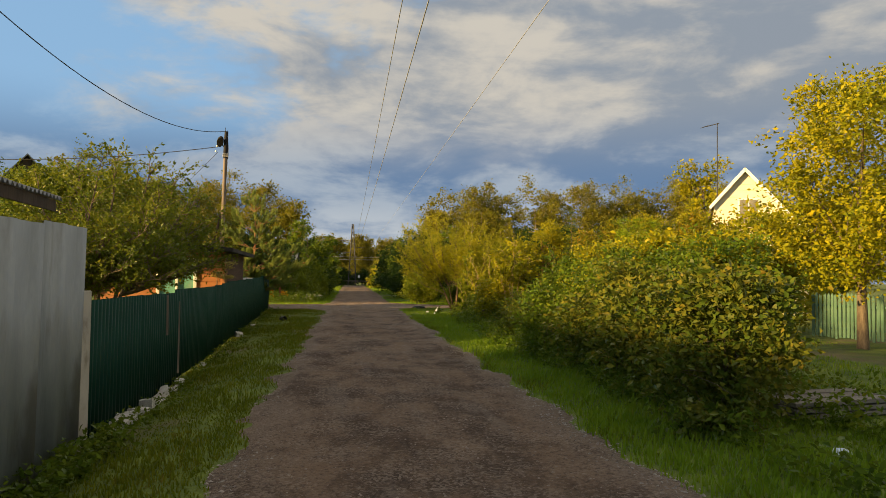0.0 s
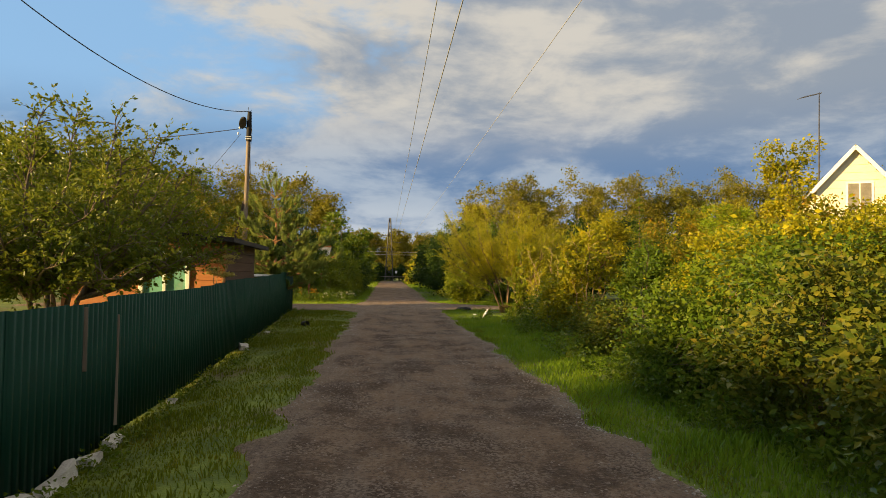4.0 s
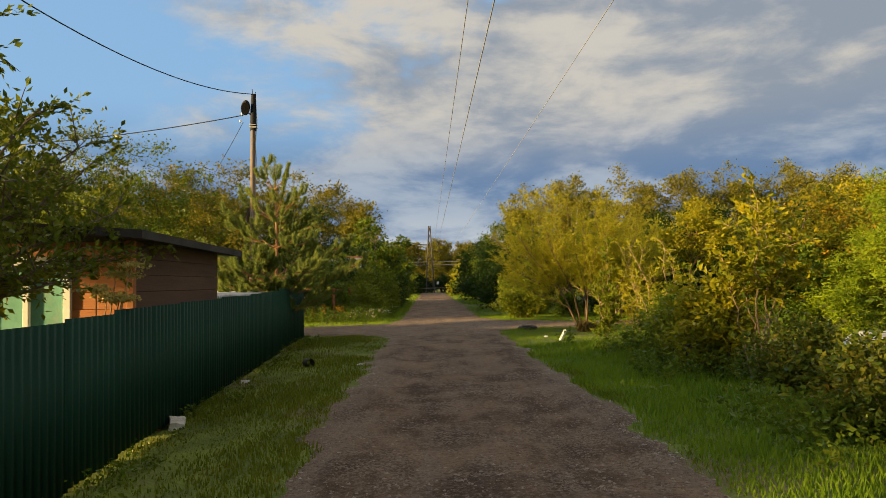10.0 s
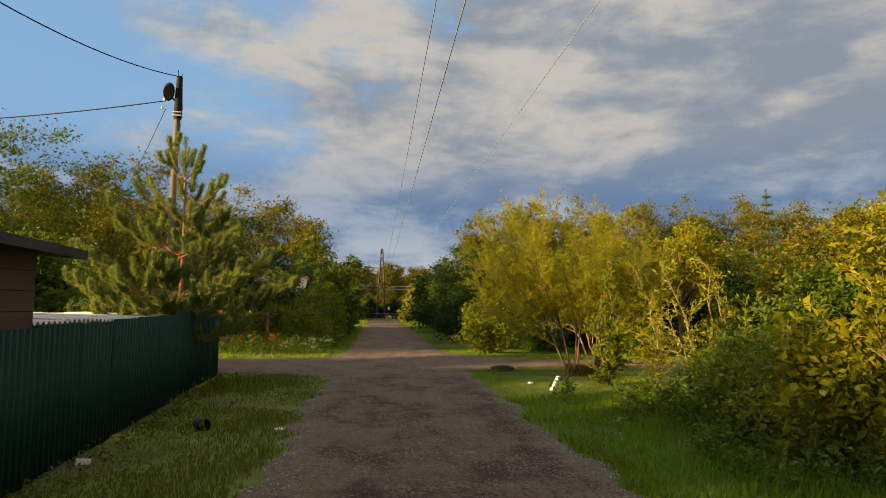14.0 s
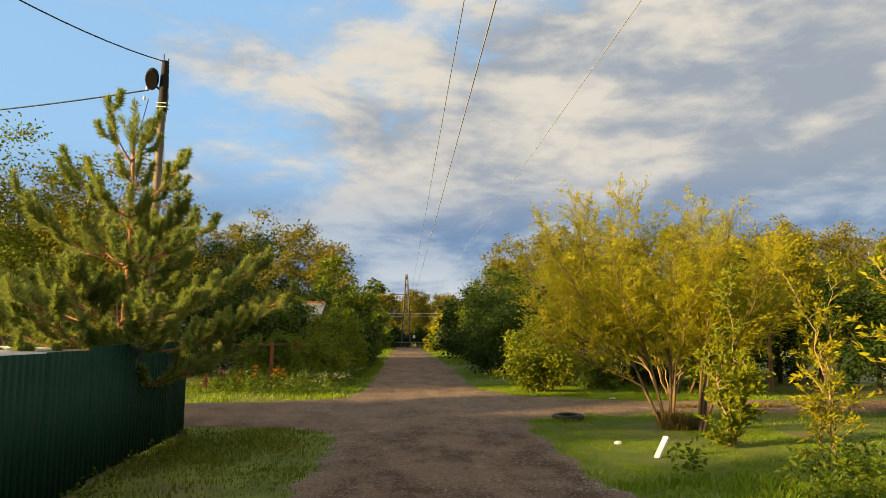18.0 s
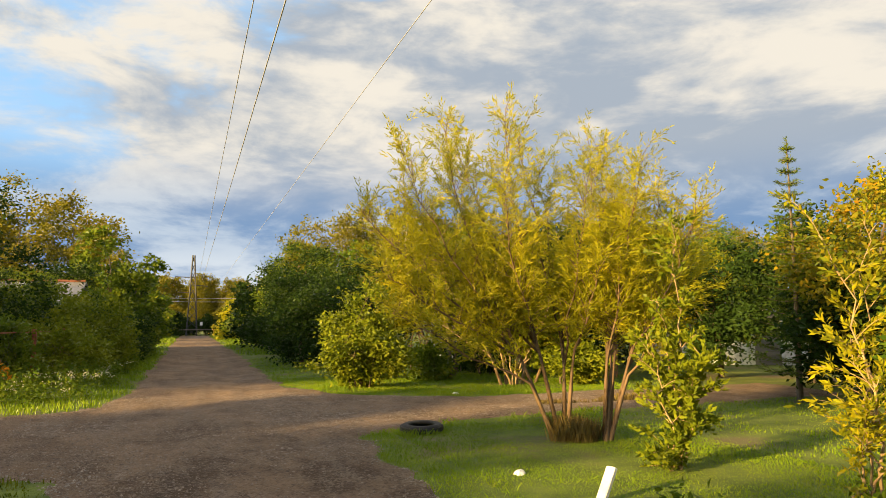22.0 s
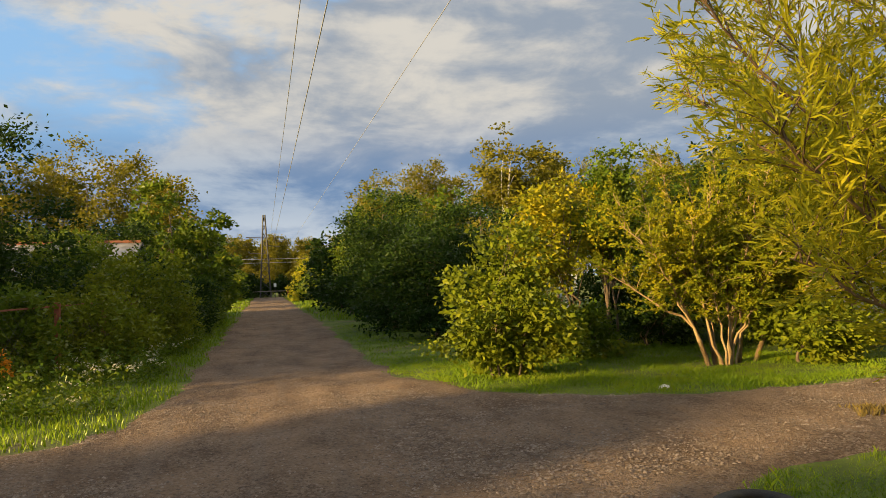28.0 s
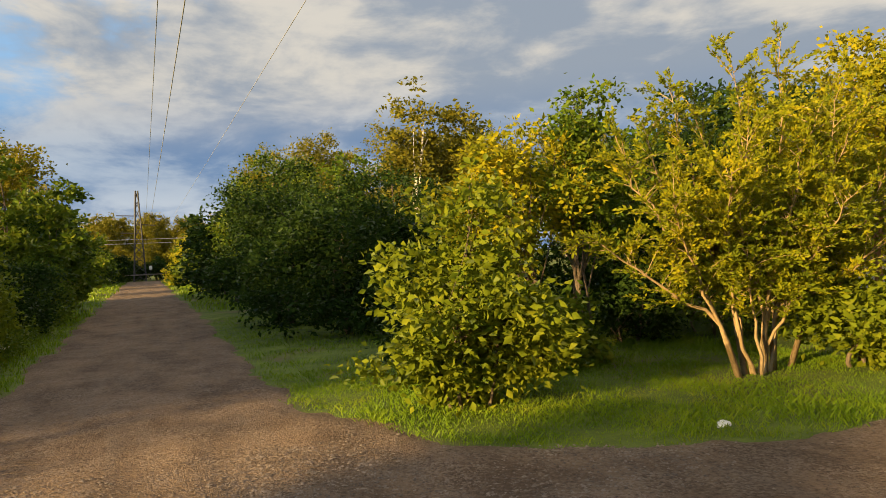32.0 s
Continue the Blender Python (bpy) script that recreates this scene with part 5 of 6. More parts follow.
STEMS += [(-2.5, -0.1, 1.75, -0.1, 0.0, -0.5, 0.0, 0.8),  (0.2, -0.9, 2.6, 0.05, 0.0, 0.1, -0.1, 1.0),
          (1.9, -0.4, 2.1, 0.45, -0.4, 0.8, -0.4, 0.9), (1.2, 0.6, 2.9, 0.45, -0.4, 0.7, -0.2, 1.0), (0.9, 0.0, 3.4, 0.4, -0.4, 0.6, -0.3, 1.0)]
twiggy_shrub("willow", "wide many-stemmed willow with sunlit yellow-green leaves", "tree", 4.35, 33.0, 0.0, STEMS, L_WILLOW, M_DARKSTEM, R, 0.090, 0.14, 38, 0.024, 39, 0.66, 0.45, 0.32, 3)
# far side of the crossing
lobed_tree("bush", "dense broad-leaved bush at the corner of the crossing", "bush", 3.5, 41.75, 0.0, [(0, 0, 1.0, 1.05, 0.95, 0.95), (0.30, 0.2, 1.8, 0.7, 0.75, 0.75), (-0.4, -0.2, 0.75, 0.7, 0.7, 0.7), (0.6, -0.1, 0.65, 0.65, 0.7, 0.6), (0.15, 0.1, 2.35, 0.4, 0.4, 0.42)], 9000, 0.115, L_LIME, M_BARK, R, 0.03, 6, limbs=30, per=12, spread=0.14, ratio=0.6, shell=0.35)
NSTEMS = []
for foot, via, ends in (((-0.32, 0.0), (-0.62, 0.0, 0.7), ((-2.0, 0.1, 3.3), (-1.7, -0.5, 2.5), (-1.3, 0.5, 3.7), (-2.3, 0.2, 2.0))),
                        ((-0.14, 0.1), (-0.28, 0.1, 0.8), ((-0.9, 0.4, 4.2), (-0.5, -0.5, 3.4), (-1.1, -0.8, 2.8))),
                        ((0.08, 0.0), (0.08, -0.05, 0.8), ((0.1, 0.3, 4.5), (0.6, -0.6, 3.7), (-0.2, 0.8, 4.0))),
                        ((0.28, 0.05), (0.42, 0.1, 0.7), ((0.9, 0.2, 4.9), (1.3, -0.6, 3.6), (1.1, 0.9, 4.4), (0.7, -1.0, 2.5))),
                        ((0.62, 0.1), (0.98, 0.1, 0.65), ((1.9, 0.2, 4.3), (2.6, -0.3, 3.3), (2.3, 0.8, 3.9), (3.0, 0.2, 2.6), (1.9, -0.9, 2.2)))):
    NSTEMS += [(e[0], e[1], e[2] * 0.92, *foot, *via) for e in ends]
NSTEMS += [(-1.2, -0.1, 2.3), (-0.6, -0.4, 2.0), (0.3, -0.5, 2.4), (0.9, -0.4, 1.9), (1.5, -0.1, 2.1), (-0.9, 0.4, 2.7), (0.6, 0.3, 2.9), (2.0, 0.2, 1.8)]
twiggy_shrub("shrub", "tall many-stemmed shrub with yellowing green leaves at the lane", "tree", 7.5, 41.4, 0.0, NSTEMS, L_LANE, M_WILLOWBARK, R, 0.066, 0.46, 60, 0.033, 28, 0.66, 0.25, 0.38, 2)
# L_DARK puts part of this undergrowth's shade into the leaf colour
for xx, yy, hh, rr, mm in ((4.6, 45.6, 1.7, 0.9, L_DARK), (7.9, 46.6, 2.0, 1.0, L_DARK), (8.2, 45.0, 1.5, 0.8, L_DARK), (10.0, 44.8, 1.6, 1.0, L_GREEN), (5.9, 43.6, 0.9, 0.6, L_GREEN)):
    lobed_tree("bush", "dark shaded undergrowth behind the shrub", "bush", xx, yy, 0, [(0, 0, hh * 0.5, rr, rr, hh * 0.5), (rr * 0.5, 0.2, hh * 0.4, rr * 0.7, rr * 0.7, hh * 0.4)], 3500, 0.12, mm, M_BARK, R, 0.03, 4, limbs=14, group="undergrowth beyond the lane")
for xx, yy, hh, rr, mm, nn in ((8.9, 41.0, 1.15, 0.75, L_LIME, 5500), (9.3, 46.5, 4.2, 1.7, L_GREEN, 8000), (14.5, 44.0, 4.6, 2.0, L_GOLD, 8000)):
    lobed_tree("bush", "leafy bush behind the lane", "bush", xx, yy, 0, [(0, 0, hh * 0.55, rr, rr, hh * 0.42), (rr * 0.5, -rr * 0.4, hh * 0.4, rr * 0.7, rr * 0.7, hh * 0.3), (-rr * 0.4, rr * 0.3, hh * 0.72, rr * 0.5, rr * 0.5, hh * 0.28)], nn, 0.13, mm, M_BARK, R, 0.05, 3, limbs=12, group="bushes beyond the lane")
lobed_tree("garden_tree", "golden-leaved tree on a bare reddish trunk beside the lane", "tree", 11.2, 42.4, 0, [(0, 0, 3.6, 1.4, 1.3, 1.0), (0.7, 0.3, 4.4, 0.9, 0.9, 0.8), (-0.9, -0.2, 2.8, 0.9, 0.9, 0.6), (0.9, -0.4, 2.7, 0.8, 0.8, 0.6)], 8000, 0.13, L_GOLD, M_PINEBARK, R, 0.08, limbs=16)
lobed_tree("garden_tree", "leafy young tree on bare stems beyond the lane", "tree", 5.7, 44.6, 0, [(0, 0, 2.5, 1.1, 1.0, 0.9), (0.5, 0.3, 3.2, 0.8, 0.8, 0.6), (-0.6, 0, 1.9, 0.6, 0.7, 0.5)], 7000, 0.115, L_GOLD, M_BARK, R, 0.05, 4, limbs=16)
lobed_tree("garden_tree", "tall leafy young tree on bare stems beyond the lane", "tree", 7.0, 44.4, 0, [(0, 0, 2.8, 0.9, 0.9, 1.0), (0.1, 0.2, 3.9, 0.6, 0.6, 0.7), (0.8, 0.4, 2.5, 0.8, 0.8, 0.8)], 7000, 0.115, L_GREEN, M_BARK, R, 0.05, 4, limbs=16)
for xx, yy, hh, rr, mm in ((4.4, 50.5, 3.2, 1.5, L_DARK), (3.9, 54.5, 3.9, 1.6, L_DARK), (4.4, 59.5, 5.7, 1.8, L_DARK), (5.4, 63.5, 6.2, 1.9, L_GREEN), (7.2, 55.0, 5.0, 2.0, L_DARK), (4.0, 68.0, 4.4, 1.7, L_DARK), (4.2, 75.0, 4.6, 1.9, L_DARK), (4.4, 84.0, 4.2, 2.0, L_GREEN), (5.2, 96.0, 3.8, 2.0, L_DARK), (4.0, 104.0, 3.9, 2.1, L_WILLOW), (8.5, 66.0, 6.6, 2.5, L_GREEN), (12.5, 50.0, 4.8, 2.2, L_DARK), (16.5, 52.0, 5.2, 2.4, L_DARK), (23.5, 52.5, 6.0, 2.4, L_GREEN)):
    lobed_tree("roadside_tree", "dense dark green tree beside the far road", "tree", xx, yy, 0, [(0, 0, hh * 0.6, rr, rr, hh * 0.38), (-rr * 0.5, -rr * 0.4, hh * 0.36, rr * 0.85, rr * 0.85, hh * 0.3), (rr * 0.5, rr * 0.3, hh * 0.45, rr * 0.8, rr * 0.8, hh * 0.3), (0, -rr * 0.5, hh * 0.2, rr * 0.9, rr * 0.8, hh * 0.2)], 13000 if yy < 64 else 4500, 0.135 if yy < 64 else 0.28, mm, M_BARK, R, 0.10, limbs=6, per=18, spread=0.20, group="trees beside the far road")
for xx, yy, hh in ((9.2, 58.2, 8.4), (11.2, 59.0, 8.1), (13.5, 62.0, 7.6)):
    lobed_tree("birch", "slim pointed birch with yellowing leaves", "tree", xx, yy, 0, [(0, 0, hh * 0.45, 1.3, 1.3, hh * 0.28), (0, 0, hh * 0.68, 0.85, 0.85, hh * 0.2), (0.05, 0, hh * 0.87, 0.4, 0.4, hh * 0.12)], 6500, 0.19, L_BIRCH, M_BIRCHBARK, R, 0.09, limbs=10, spread=0.2, group="birches beyond the lane")
for xx, yy, hh, rr, mm in ((14.2, 41.4, 4.0, 1.5, L_DARK), (14.9, 38.8, 4.5, 1.6, L_DARK), (12.4, 35.0, 2.9, 1.3, L_DARK), (15.6, 37.6, 5.3, 2.0, L_MAPLE), (16.4, 37.0, 5.2, 2.0, L_GOLD), (9.4, 30.4, 2.6, 1.0, L_GREEN), (14.5, 31.5, 4.2, 1.7, L_MAPLE), (11.6, 46.0, 4.9, 1.7, L_DARK), (14.0, 47.0, 5.4, 1.8, L_DARK), (15.8, 24.5, 4.2, 1.6, L_GOLD), (12.6, 20.0, 4.0, 1.5, L_GOLD), (7.2, 16.6, 3.0, 1.1, L_GOLD), (9.7, 19.0, 3.2, 1.3, L_GOLD), (13.4, 24.8, 4.2, 1.5, L_MAPLE), (12.4, 34.3, 4.9, 1.7, L_MAPLE)):
    lobed_tree("maple" if mm is L_MAPLE else "garden_tree", "garden tree turning orange and yellow" if mm is L_MAPLE else "leafy garden tree beyond the lawn", "tree", xx, yy, 0, [(0, 0, hh * 0.62, rr, rr, hh * 0.36), (-rr * 0.6, -rr * 0.3, hh * 0.42, rr * 0.75, rr * 0.75, hh * 0.3), (rr * 0.5, rr * 0.2, hh * 0.45, rr * 0.8, rr * 0.8, hh * 0.3), (0, -rr * 0.5, hh * 0.25, rr * 0.8, rr * 0.7, hh * 0.22)], 12500, 0.135, mm, M_BARK, R, 0.09, limbs=8, per=18, spread=0.17, group="garden trees beyond the lawn")
lobed_tree("thuja", "light green conical garden shrub on the lawn", "bush", 11.6, 28.6, 0, [(0, 0, 1.0, 1.7, 1.6, 1.0), (0, 0, 2.2, 1.35, 1.3, 1.0), (0.1, 0, 3.4, 0.85, 0.85, 1.0)], 30000, 0.11, L_THUJA, M_BARK, R, 0.06, limbs=10, per=16, spread=0.12, ratio=0.3, shell=0.75)


def spruce(x, y, h, rr, label):
    """Thin whorls of needled boughs on a bare leader."""
    ob = thing("spruce", label, "tree", x, y, 0)
    paths, pos, al = [(curve_path((0, 0, -0.1), (0, 0, h), (0.03, 0, 0), 6), np.linspace(0.07, 0.008, 6))], [], []
    z = 0.6
    while z < h - 0.12:
        for q in range(6):
            a = q * 1.05 + z * 3.1 + R.normal() * 0.2
            ln = (rr * (1 - z / h) ** 0.85 + 0.05) * R.uniform(0.75, 1.15)
            tip = np.array([math.cos(a) * ln, math.sin(a) * ln, 0.18 * ln])
            paths.append((curve_path((0, 0, z), np.array([0, 0, z]) + tip, (0, 0, -0.08 * ln), 4), np.linspace(0.012, 0.003, 4)))
            n = int(30 + 130 * ln)
            t = R.random(n)[:, None]
            pos.append(np.array([0, 0, z]) + tip * t + R.normal(size=(n, 3)) * np.array([0.05, 0.05, 0.03]) * (1.2 - t) - np.array([0, 0, 0.3 * ln]) * t * (1 - t))
            al.append(np.repeat(tip[None] / ln, n, 0))
        z += 0.24
    t = R.random(150)[:, None]
    pos.append(np.array([0, 0, h - 0.5]) + np.array([0, 0, 0.55]) * t)
    al.append(np.repeat(np.array([[0, 0, 1.0]]), 150, 0))
    v, f = tubes(paths, 5)
    part("trunk", array_mesh("trunk", v, f, M_BARK, True), None, ob)
    part("crown", leaf_mesh("crown", np.concatenate(pos), 0.075, L_GREEN, R, 0.14, 0.1, np.concatenate(al), 0.7), None, ob)


spruce(10.9, 35.3, 5.35, 1.0, "pointed young spruce behind the garden trees")


# ---- woods in the distance ----
def wood(label, rows, leaf, mat, seed):
    rng = np.random.default_rng(seed)
    ob = thing("wood", label, "woods", kind="stuff")
    ps, os_, paths = [], [], []
    for xx, yy, hh in rows:
        rr = hh * rng.uniform(0.15, 0.21)
        lb = [(xx, yy, hh * 0.60, rr, rr, hh * 0.30), (xx + rr * 0.5, yy - rr * 0.4, hh * 0.42, rr * 0.85, rr * 0.85, hh * 0.24), (xx - rr * 0.5, yy + rr * 0.2, hh * 0.76, rr * 0.6, rr * 0.6, hh * 0.22), (xx + rr * 0.2, yy, hh * 0.25, rr, rr, hh * 0.2)]
        p, o, c = lobes_points(rng, lb, 5600, 18, hh * 0.030, 0.45)
        ps.append(p)
        os_.append(o)
        paths.append((curve_path((xx, yy, -0.3), (xx, yy, hh * 0.7), (rng.normal() * 0.3, 0, 0), 5), np.linspace(hh * 0.012, hh * 0.003, 5)))
    v, f = tubes(paths, 5)
    part("trunk", array_mesh("trunk", v, f, M_POLE, True), None, ob)
    part("crown", leaf_mesh("crown", np.concatenate(ps), leaf * 0.55, mat, rng, 0.6, 0.3, np.concatenate(os_) * 0.6, 1.0), None, ob)


rw = np.random.default_rng(5)
wood("tall birch wood beside the far road", [(-8.8 - i * 2.0 + rw.normal() * 0.6, 106 + (i % 4) * 3.5 + rw.normal(), (13.5 if i < 2 else 17.3) + rw.normal() * 0.9) for i in range(26)], 0.62, L_BIRCH, 21)
wood("tall birch wood behind the gardens", [(16.0 + i * 2.7 + rw.normal() * 0.7, 146 + (i % 4) * 4 + rw.normal(), 23.3 + rw.normal() * 1.4 - (5 if i < 2 else 0)) for i in range(40)], 0.85, L_BIRCH, 22)
wood("far wood beyond the pylon", [(-44 + i * 1.75 + rw.normal() * 0.7, 205 + (i % 5) * 6 + rw.normal(), 13.5 + rw.normal() * 1.0) for i in range(60)], 0.8, L_BIRCH, 23)
wood("low golden thicket at the end of the road", [(-17 + i * 1.45 + rw.normal() * 0.5, 139 + (i % 3) * 3 + rw.normal(), 4.6 + rw.normal() * 0.6) for i in range(26)], 0.3, L_BIRCH, 27)
wood("trees behind the gardens", [(-22 - i * 2.4 + rw.normal(), 34 + i * 5.5 + rw.normal() * 2, 7.0 + rw.normal() * 0.6) for i in range(2, 13)], 0.42, L_GREEN, 24)
wood("garden trees far behind the lawn", [(24 + (i % 5) * 3.4 + rw.normal(), 18 + i * 3.6 + rw.normal() * 1.5, 6.0 + rw.normal() * 0.8) for i in range(18)], 0.42, L_GOLD, 26)


# ---- grass, weeds, flowers, loose stones ----
def blades(name, label, n, x0, x1, y0, y1, hgt, mat, seed, want, wide=0.009, lean=0.5):
    rng = np.random.default_rng(seed)
    x, y = rng.uniform(x0, x1, n), rng.uniform(y0, y1, n)
    k = want(x, y, rng)
    x, y = x[k], y[k]
    m = len(x)
    z = ground_z(x, y)
    hh = hgt * rng.uniform(0.4, 1.25, m) * (0.75 + 0.5 * vnoise(x, y, 0.8, seed))
    a, l = rng.uniform(0, 2 * np.pi, m), rng.uniform(0.1, lean, m) * hh
    wx, wy = np.cos(a + 1.57) * wide, np.sin(a + 1.57) * wide
    b = np.stack([x, y, z - 0.01], 1)
    side = np.stack([wx, wy, np.zeros(m)], 1)
    mid = b + np.stack([np.cos(a) * l * 0.35, np.sin(a) * l * 0.35, hh * 0.6], 1)
    tip = b + np.stack([np.cos(a) * l, np.sin(a) * l, hh], 1)
    v = np.stack([b - side, b + side, mid + side * 0.8, tip], 1).reshape(-1, 3)
    i = np.arange(m)[:, None] * 4
    f = np.concatenate([i + np.array([[0, 1, 2]]), i + np.array([[0, 2, 3]])])
    return tagged(part(name, array_mesh(name, v, f, mat)), label, "grass", kind="stuff")


def outside(x, y, rng):
    d = -road_depth(x, y)
    return d > rng.uniform(-0.08, 0.22, len(x))


def lawn(x, y, rng):
    return outside(x, y, rng) & (vnoise(x, y, 1.1, 31) + rng.uniform(-0.6, 0.6, len(x)) > -0.5)


blades("grass", "short verge grass between the road and the green fence", 80000, -4.5, -1.5, -1, 33.5, 0.075, L_VERGE, 41, lambda x, y, r: lawn(x, y, r) & (x > fence_x(y) + 0.03))
blades("grass", "lush verge grass along the bushes", 60000, 1.5, 4.8, 0, 28, 0.15, L_GRASS, 42, lambda x, y, r: outside(x, y, r))
blades("grass", "mown lawn grass around the willow and the gardens", 60000, 2.0, 12, 15, 36.5, 0.05, L_GRASS, 43, lambda x, y, r: outside(x, y, r) & ((x > 6.2) | (y < 28.5)), 0.009)
blades("grass", "lush corner grass beyond the crossing", 85000, 1.6, 9.5, 38.6, 45.5, 0.06, L_GRASS, 57, lambda x, y, r: outside(x, y, r), 0.004, 1.1)
blades("grass", "verge grass beyond the crossing", 45000, 1.5, 12, 37.5, 58, 0.085, L_GRASS, 44, lambda x, y, r: outside(x, y, r), 0.006, 0.9)
blades("grass", "tall verge weeds beside the far road", 40000, -8, -1.5, 37, 66, 0.12, L_GRASS, 45, lambda x, y, r: outside(x, y, r), 0.011)
blades("grass", "short grass round the planks", 22000, 1.5, 9, -1, 14, 0.09, L_GRASS, 46, lambda x, y, r: outside(x, y, r))
blades("grass", "far verge grass", 14000, -6, 7, 62, 128, 0.22, L_GRASS, 47, lambda x, y, r: outside(x, y, r), 0.03)
blades("grass", "close-mown lawn grass at the corner of the crossing", 90000, 1.5, 6.2, 28.5, 36.6, 0.04, L_GRASS, 50, lambda x, y, r: outside(x, y, r), 0.004, 1.0)
def edge(x, y, rng):
    d = -road_depth(x, y)
    return (d > 0.02) & (d < 0.16 + 0.5 * rng.random(len(x)) ** 2) & (vnoise(x, y, 0.5, 91) + rng.uniform(-0.5, 0.5, len(x)) > 0.0)


blades("grass", "ragged longer grass along the gravel edge of the lawn", 90000, 1.3, 9.5, 26, 42.5, 0.11, L_GRASS, 71, edge, 0.0035, 0.9)
blades("grass", "ragged longer grass along the near gravel edges", 90000, -2.6, 2.8, 1, 26, 0.10, L_VERGE, 72, edge, 0.004, 0.9)
blades("grass", "ragged longer grass at the tyre", 1500, 2.2, 3.2, 33.85, 34.8, 0.13, L_GRASS, 73, lambda x, y, r: np.abs(np.hypot(x - 2.72, y - 34.35) - 0.36) < 0.07, 0.004, 0.7)
blades("grass_tuft", "dry brown grass tuft round the willow foot", 9000, 3.85, 5.05, 32.3, 33.5, 0.32, L_DRY, 48, lambda x, y, r: ((x - 4.45) / 1.15) ** 2 + (y - 32.85) ** 2 < 0.11 * r.random(len(x)) + 0.01, 0.0016, 0.35)
blades("grass_tuft", "yellowed grass strip in the side lane", 3000, 5.6, 9.5, 36.7, 37.25, 0.14, L_DRY, 49, lambda x, y, r: vnoise(x, y, 0.7, 3) > -0.2, 0.005, 0.6)


def weeds(name, label, n, x0, x1, y0, y1, hgt, leaf, mat, seed, want, low=0.0):
    rng = np.random.default_rng(seed)
    x, y = rng.uniform(x0, x1, n), rng.uniform(y0, y1, n)
    k = want(x, y, rng)
    x, y = x[k], y[k]
    per = 16
    h = np.repeat(hgt * rng.uniform(0.5, 1.2, len(x)), per)
    u = low + (1 - low) * rng.random(len(h))
    p = np.stack([np.repeat(x, per), np.repeat(y, per), np.repeat(ground_z(x, y), per) + h * u], 1) + rng.normal(size=(len(h), 3)) * np.array([0.05, 0.05, 0.01])
    return tagged(part(name, leaf_mesh(name, p, leaf, mat, rng, 0.5, 0.0)), label, "weeds", kind="stuff")


weeds("weeds", "nettles and leafy weeds along the far verge", 2600, -6.5, -2.3, 40, 64, 0.6, 0.09, L_GREEN, 51, lambda x, y, r: (-road_depth(x, y) > 0.5) & (vnoise(x, y, 1.2, 9) > -0.3))
weeds("weeds", "leafy weeds at the foot of the roadside bushes", 2400, 2.6, 6, 3, 29, 0.42, 0.085, L_GREEN, 52, lambda x, y, r: (-road_depth(x, y) > 0.8) & (vnoise(x, y, 1.2, 19) > -0.1))
weeds("weeds", "low weeds at the foot of the sheet fences", 700, -4.5, -2.7, 0, 32, 0.16, 0.06, L_GREEN, 53, lambda x, y, r: (np.abs(x - fence_x(y) - 0.25) < 0.3))
weeds("weeds", "dark weeds along the foot of the grey fence", 260, -3.38, -2.95, 0.5, 6.8, 0.28, 0.075, L_GREEN, 58, lambda x, y, r: x < -2.9)
weeds("flowers", "pink garden flowers behind the mesh fence", 10, -7.6, -6.3, 42.4, 43.8, 0.95, 0.11, L_PINK, 54, lambda x, y, r: x > -9, 0.7)
weeds("flowers", "orange garden flowers behind the mesh fence", 10, -6.2, -4.4, 42.3, 44.0, 0.75, 0.11, L_ORANGE, 55, lambda x, y, r: x > -9, 0.7)
weeds("flowers", "white verge flowers", 60, -4.2, -2.4, 40.5, 52, 0.45, 0.05, L_WHITEP, 56, lambda x, y, r: -road_depth(x, y) > 0.3, 0.8)
# tall umbel heads over the green fence
UM = thing("umbel_plant", "dry pale hogweed heads above the fence", "plant", -4.32, 18.3, gz(-4.32, 18.3))
for q in range(7):
    a = R.uniform(0, 6.28)
    e = np.array([0.04 + 0.34 * math.cos(a), 0.3 * math.sin(a), R.uniform(1.65, 2.1)])
    v, f = tubes([(curve_path((0, 0, 0), e, (0, 0, 0.1), 5), np.linspace(0.014, 0.006, 5))], 5)
    stem = part("stem", array_mesh("stem", v, f, M_WILLOWBARK, True), None, UM)
    t = R.normal(size=(170, 3)) * np.array([0.075, 0.075, 0.016]) + e
    tagged(part("flower_head", leaf_mesh("flower_head", t, 0.05, L_UMBEL, R, 0.6, 0), None, stem), kind="stuff")


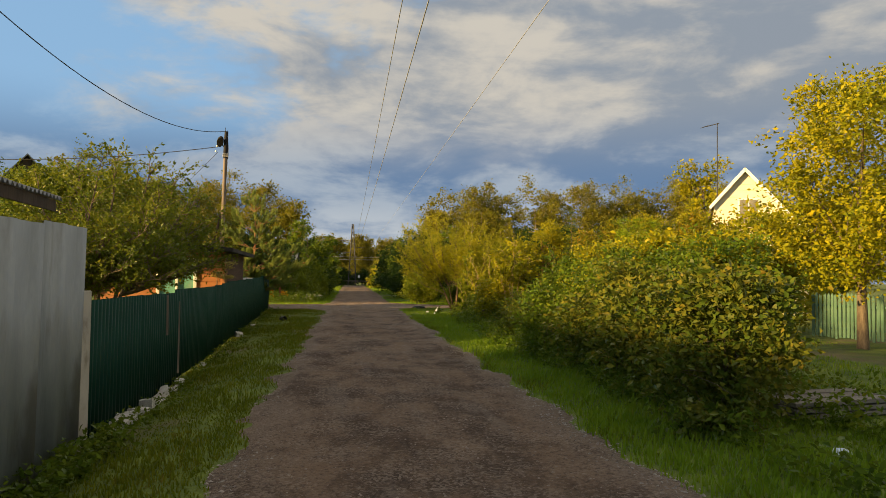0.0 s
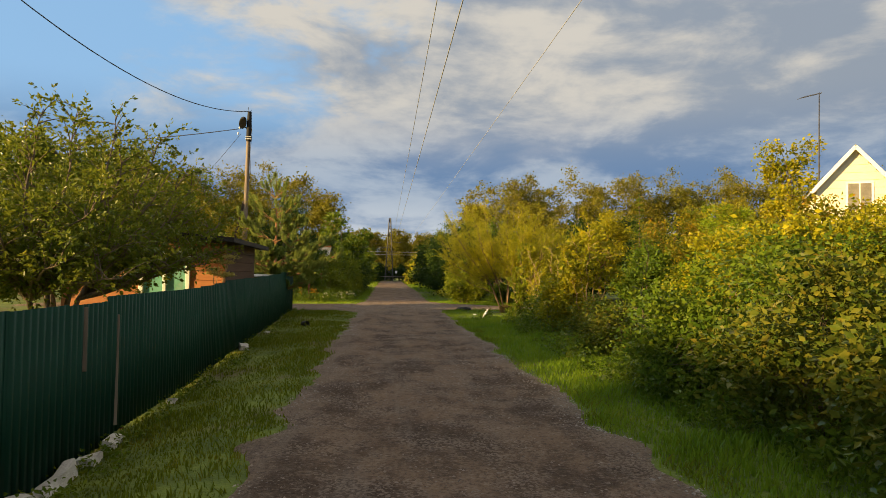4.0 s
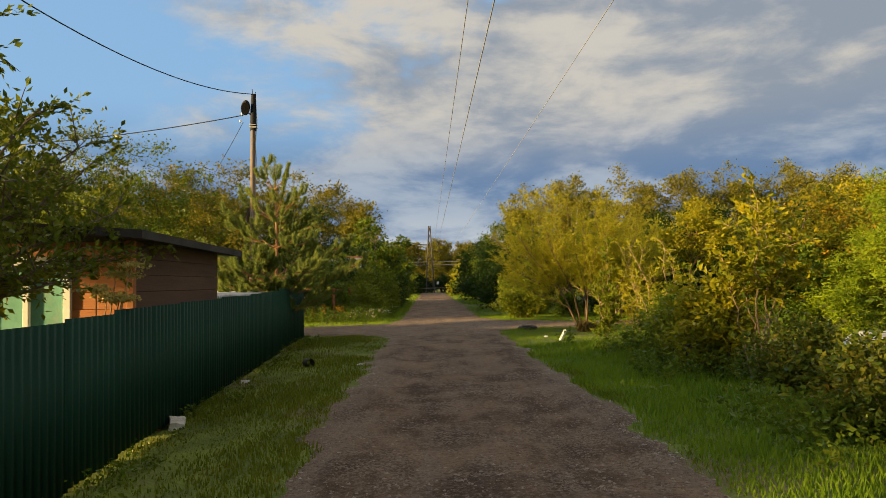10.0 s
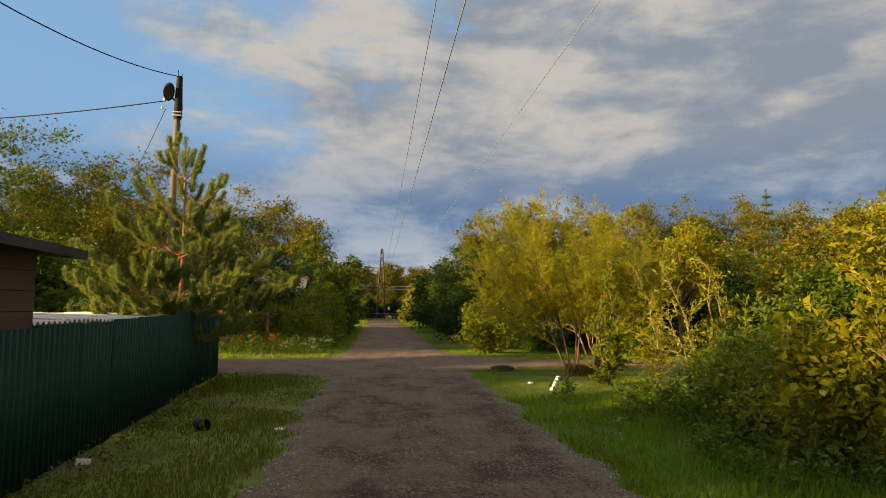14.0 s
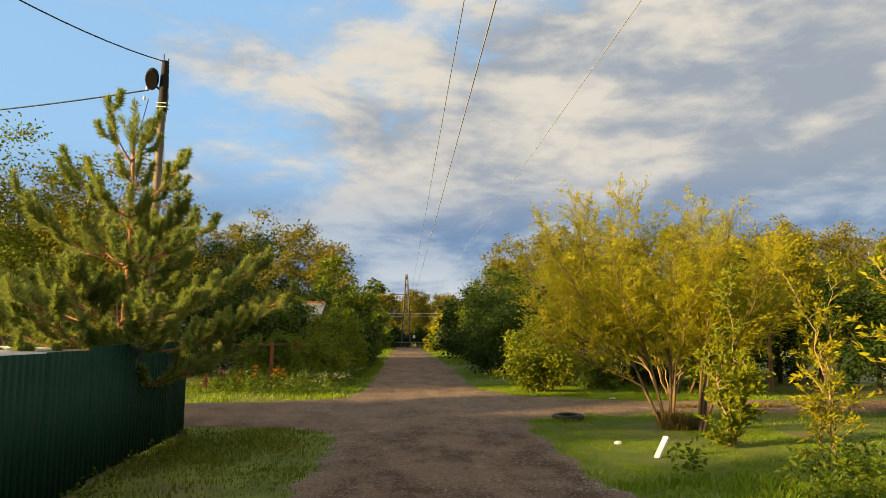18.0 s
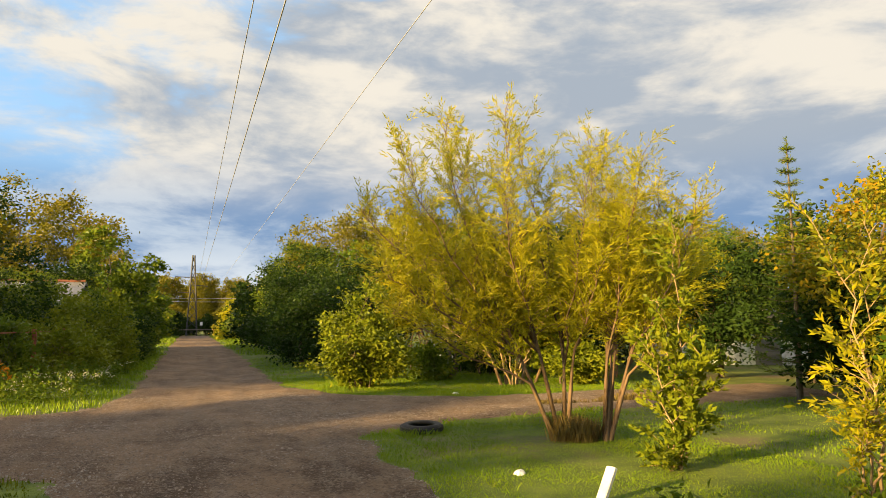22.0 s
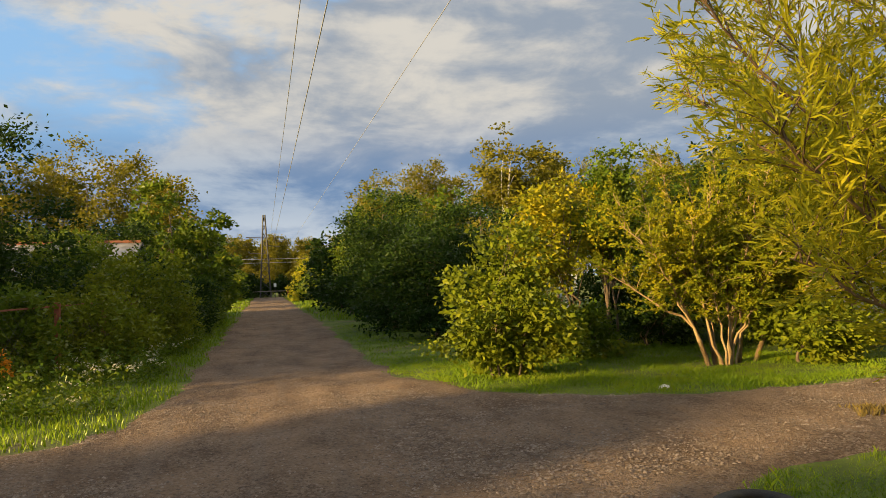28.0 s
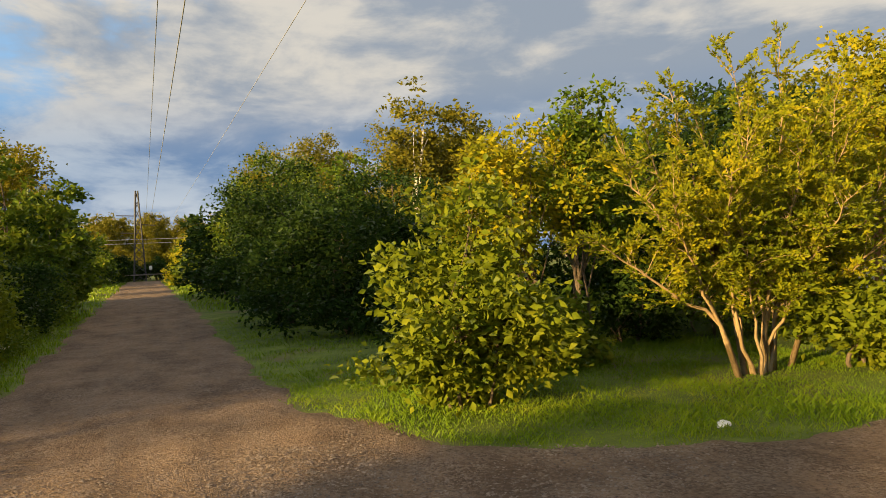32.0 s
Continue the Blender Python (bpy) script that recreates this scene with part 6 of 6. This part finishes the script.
def gravel(n, seed, x0, x1, y0, y1, s0, s1, want, label, mat=M_STONE):
    rng = np.random.default_rng(seed)
    x, y = rng.uniform(x0, x1, n), rng.uniform(y0, y1, n)
    k = want(x, y, rng)
    x, y = x[k], y[k]
    m = len(x)
    s = s0 + (s1 - s0) * rng.random(m) ** 4
    c = np.stack([x, y, road_z(x, y) + s * 0.25], 1)
    o = np.array([(1, 0, 0), (0, 1, 0), (-1, 0, 0), (0, -1, 0), (0, 0, 1), (0, 0, -1)], float)
    a = rng.uniform(0, 6.28, m)
    sc = rng.uniform(0.6, 1.3, (m, 6, 1)) * s[:, None, None]
    p = o[None] * sc * np.array([1, 1, 0.6])
    ca, sa = np.cos(a)[:, None], np.sin(a)[:, None]
    p = np.stack([p[..., 0] * ca - p[..., 1] * sa, p[..., 0] * sa + p[..., 1] * ca, p[..., 2]], -1)
    v = (c[:, None] + p).reshape(-1, 3)
    t = np.array([(0, 1, 4), (1, 2, 4), (2, 3, 4), (3, 0, 4)])
    f = (np.arange(m)[:, None, None] * 6 + t[None]).reshape(-1, 3)
    ob = tagged(part("gravel", array_mesh("gravel", v, f, mat)), label, "gravel", kind="stuff")


gravel(30000, 61, -2.4, 2.4, -1, 40, 0.004, 0.018, lambda x, y, r: road_depth(x, y) > r.uniform(-0.05, 0.5, len(x)) * (r.random(len(x)) < 0.7) - 0.05, "loose grey stones on the road")
gravel(80000, 63, -3, 9, 35.6, 41.2, 0.005, 0.022, lambda x, y, r: (road_depth(x, y) > -0.1) & (vnoise(x, y, 1.3, 77) + r.uniform(-0.5, 0.5, len(x)) > -0.1), "coarse loose gravel swept to the far side of the crossing")
gravel(70000, 64, -2.6, 3.2, 12, 37, 0.005, 0.024, lambda x, y, r: (road_depth(x, y) > -0.05) & (vnoise(x, y, 0.9, 78) + r.uniform(-0.6, 0.6, len(x)) > 0.15), "scattered pale stones on the road before the crossing")
gravel(150000, 65, -2.5, 2.7, 3, 34, 0.006, 0.022, lambda x, y, r: (road_depth(x, y) > -0.08) & (road_depth(x, y) < 0.42 * r.random(len(x)) ** 1.5) & (vnoise(x, y, 1.6, 79) + r.uniform(-0.6, 0.6, len(x)) > np.where(x > 0, -0.35, 0.25)), "pale coarse gravel swept to the road edges", M_RIM)
gravel(16000, 62, -9, 9, 32.5, 41, 0.004, 0.018, lambda x, y, r: road_depth(x, y) > 0.0, "loose stones on the crossing")


def dock(x, y, n, size):
    """A low plant of a few large leaves, each leaf a part."""
    ob = thing("dock_plant", "low dock plant with broad pale green leaves", "plant", x, y, gz(x, y), group="dock plants in the verge")
    for q in range(n):
        a = q / n * 6.28 + R.normal() * 0.3
        out = np.array([math.cos(a), math.sin(a), R.uniform(0.25, 0.9)])
        out = out / np.linalg.norm(out)
        ln, side, v, f = size * R.uniform(0.7, 1.1), np.array([-math.sin(a), math.cos(a), 0.0]), [], []
        for i in range(7):
            t = i / 6
            w0 = 0.02 + 0.17 * ln * math.sin(math.pi * min(1, t * 0.93 + 0.07)) ** 0.8 * (0 if i == 6 else 1) * 1.6
            c = out * ln * t + np.array([0, 0, -0.35 * ln * t * t + 0.01])
            for s in (-1, 0, 1):
                v.append(c + side * w0 * s * 0.5 + np.array([0, 0, 0.12 * w0 * abs(s)]))
        for i in range(6):
            for j in (0, 1):
                k0 = i * 3 + j
                f += [(k0, k0 + 1, k0 + 4), (k0, k0 + 4, k0 + 3)]
        part("leaf", array_mesh("leaf", np.array(v), np.array(f), L_LIME, True), None, ob)


for xx, yy, nn, ss in ((2.58, 13.88, 8, 0.42), (3.0, 14.5, 6, 0.3), (2.6, 20.4, 6, 0.26), (2.9, 25.4, 7, 0.28)):
    dock(xx, yy, nn, ss)
# pale green net frame beyond the lawn
NF = thing("net_frame", "pale green garden net frame standing on the lawn", "garden frame", 13.18, 33.37, 0, 20)
for xx in (-0.9, -0.3, 0.3, 0.9):
    v, f = tubes([([(xx * 1.2, 0, -0.05), (xx * 0.75, 0.1, 1.5)], [0.025, 0.02])], 8)
    part("pole", array_mesh("pole", v, f, M_PICKET, True), None, NF)
for zz in (0.45, 0.95, 1.45):
    v, f = tubes([([(-1.0 + zz * 0.18, zz * 0.06, zz), (1.0 - zz * 0.18, zz * 0.06, zz)], [0.012, 0.012])], 6)
    part("rail", array_mesh("rail", v, f, M_PICKET, True), None, NF)
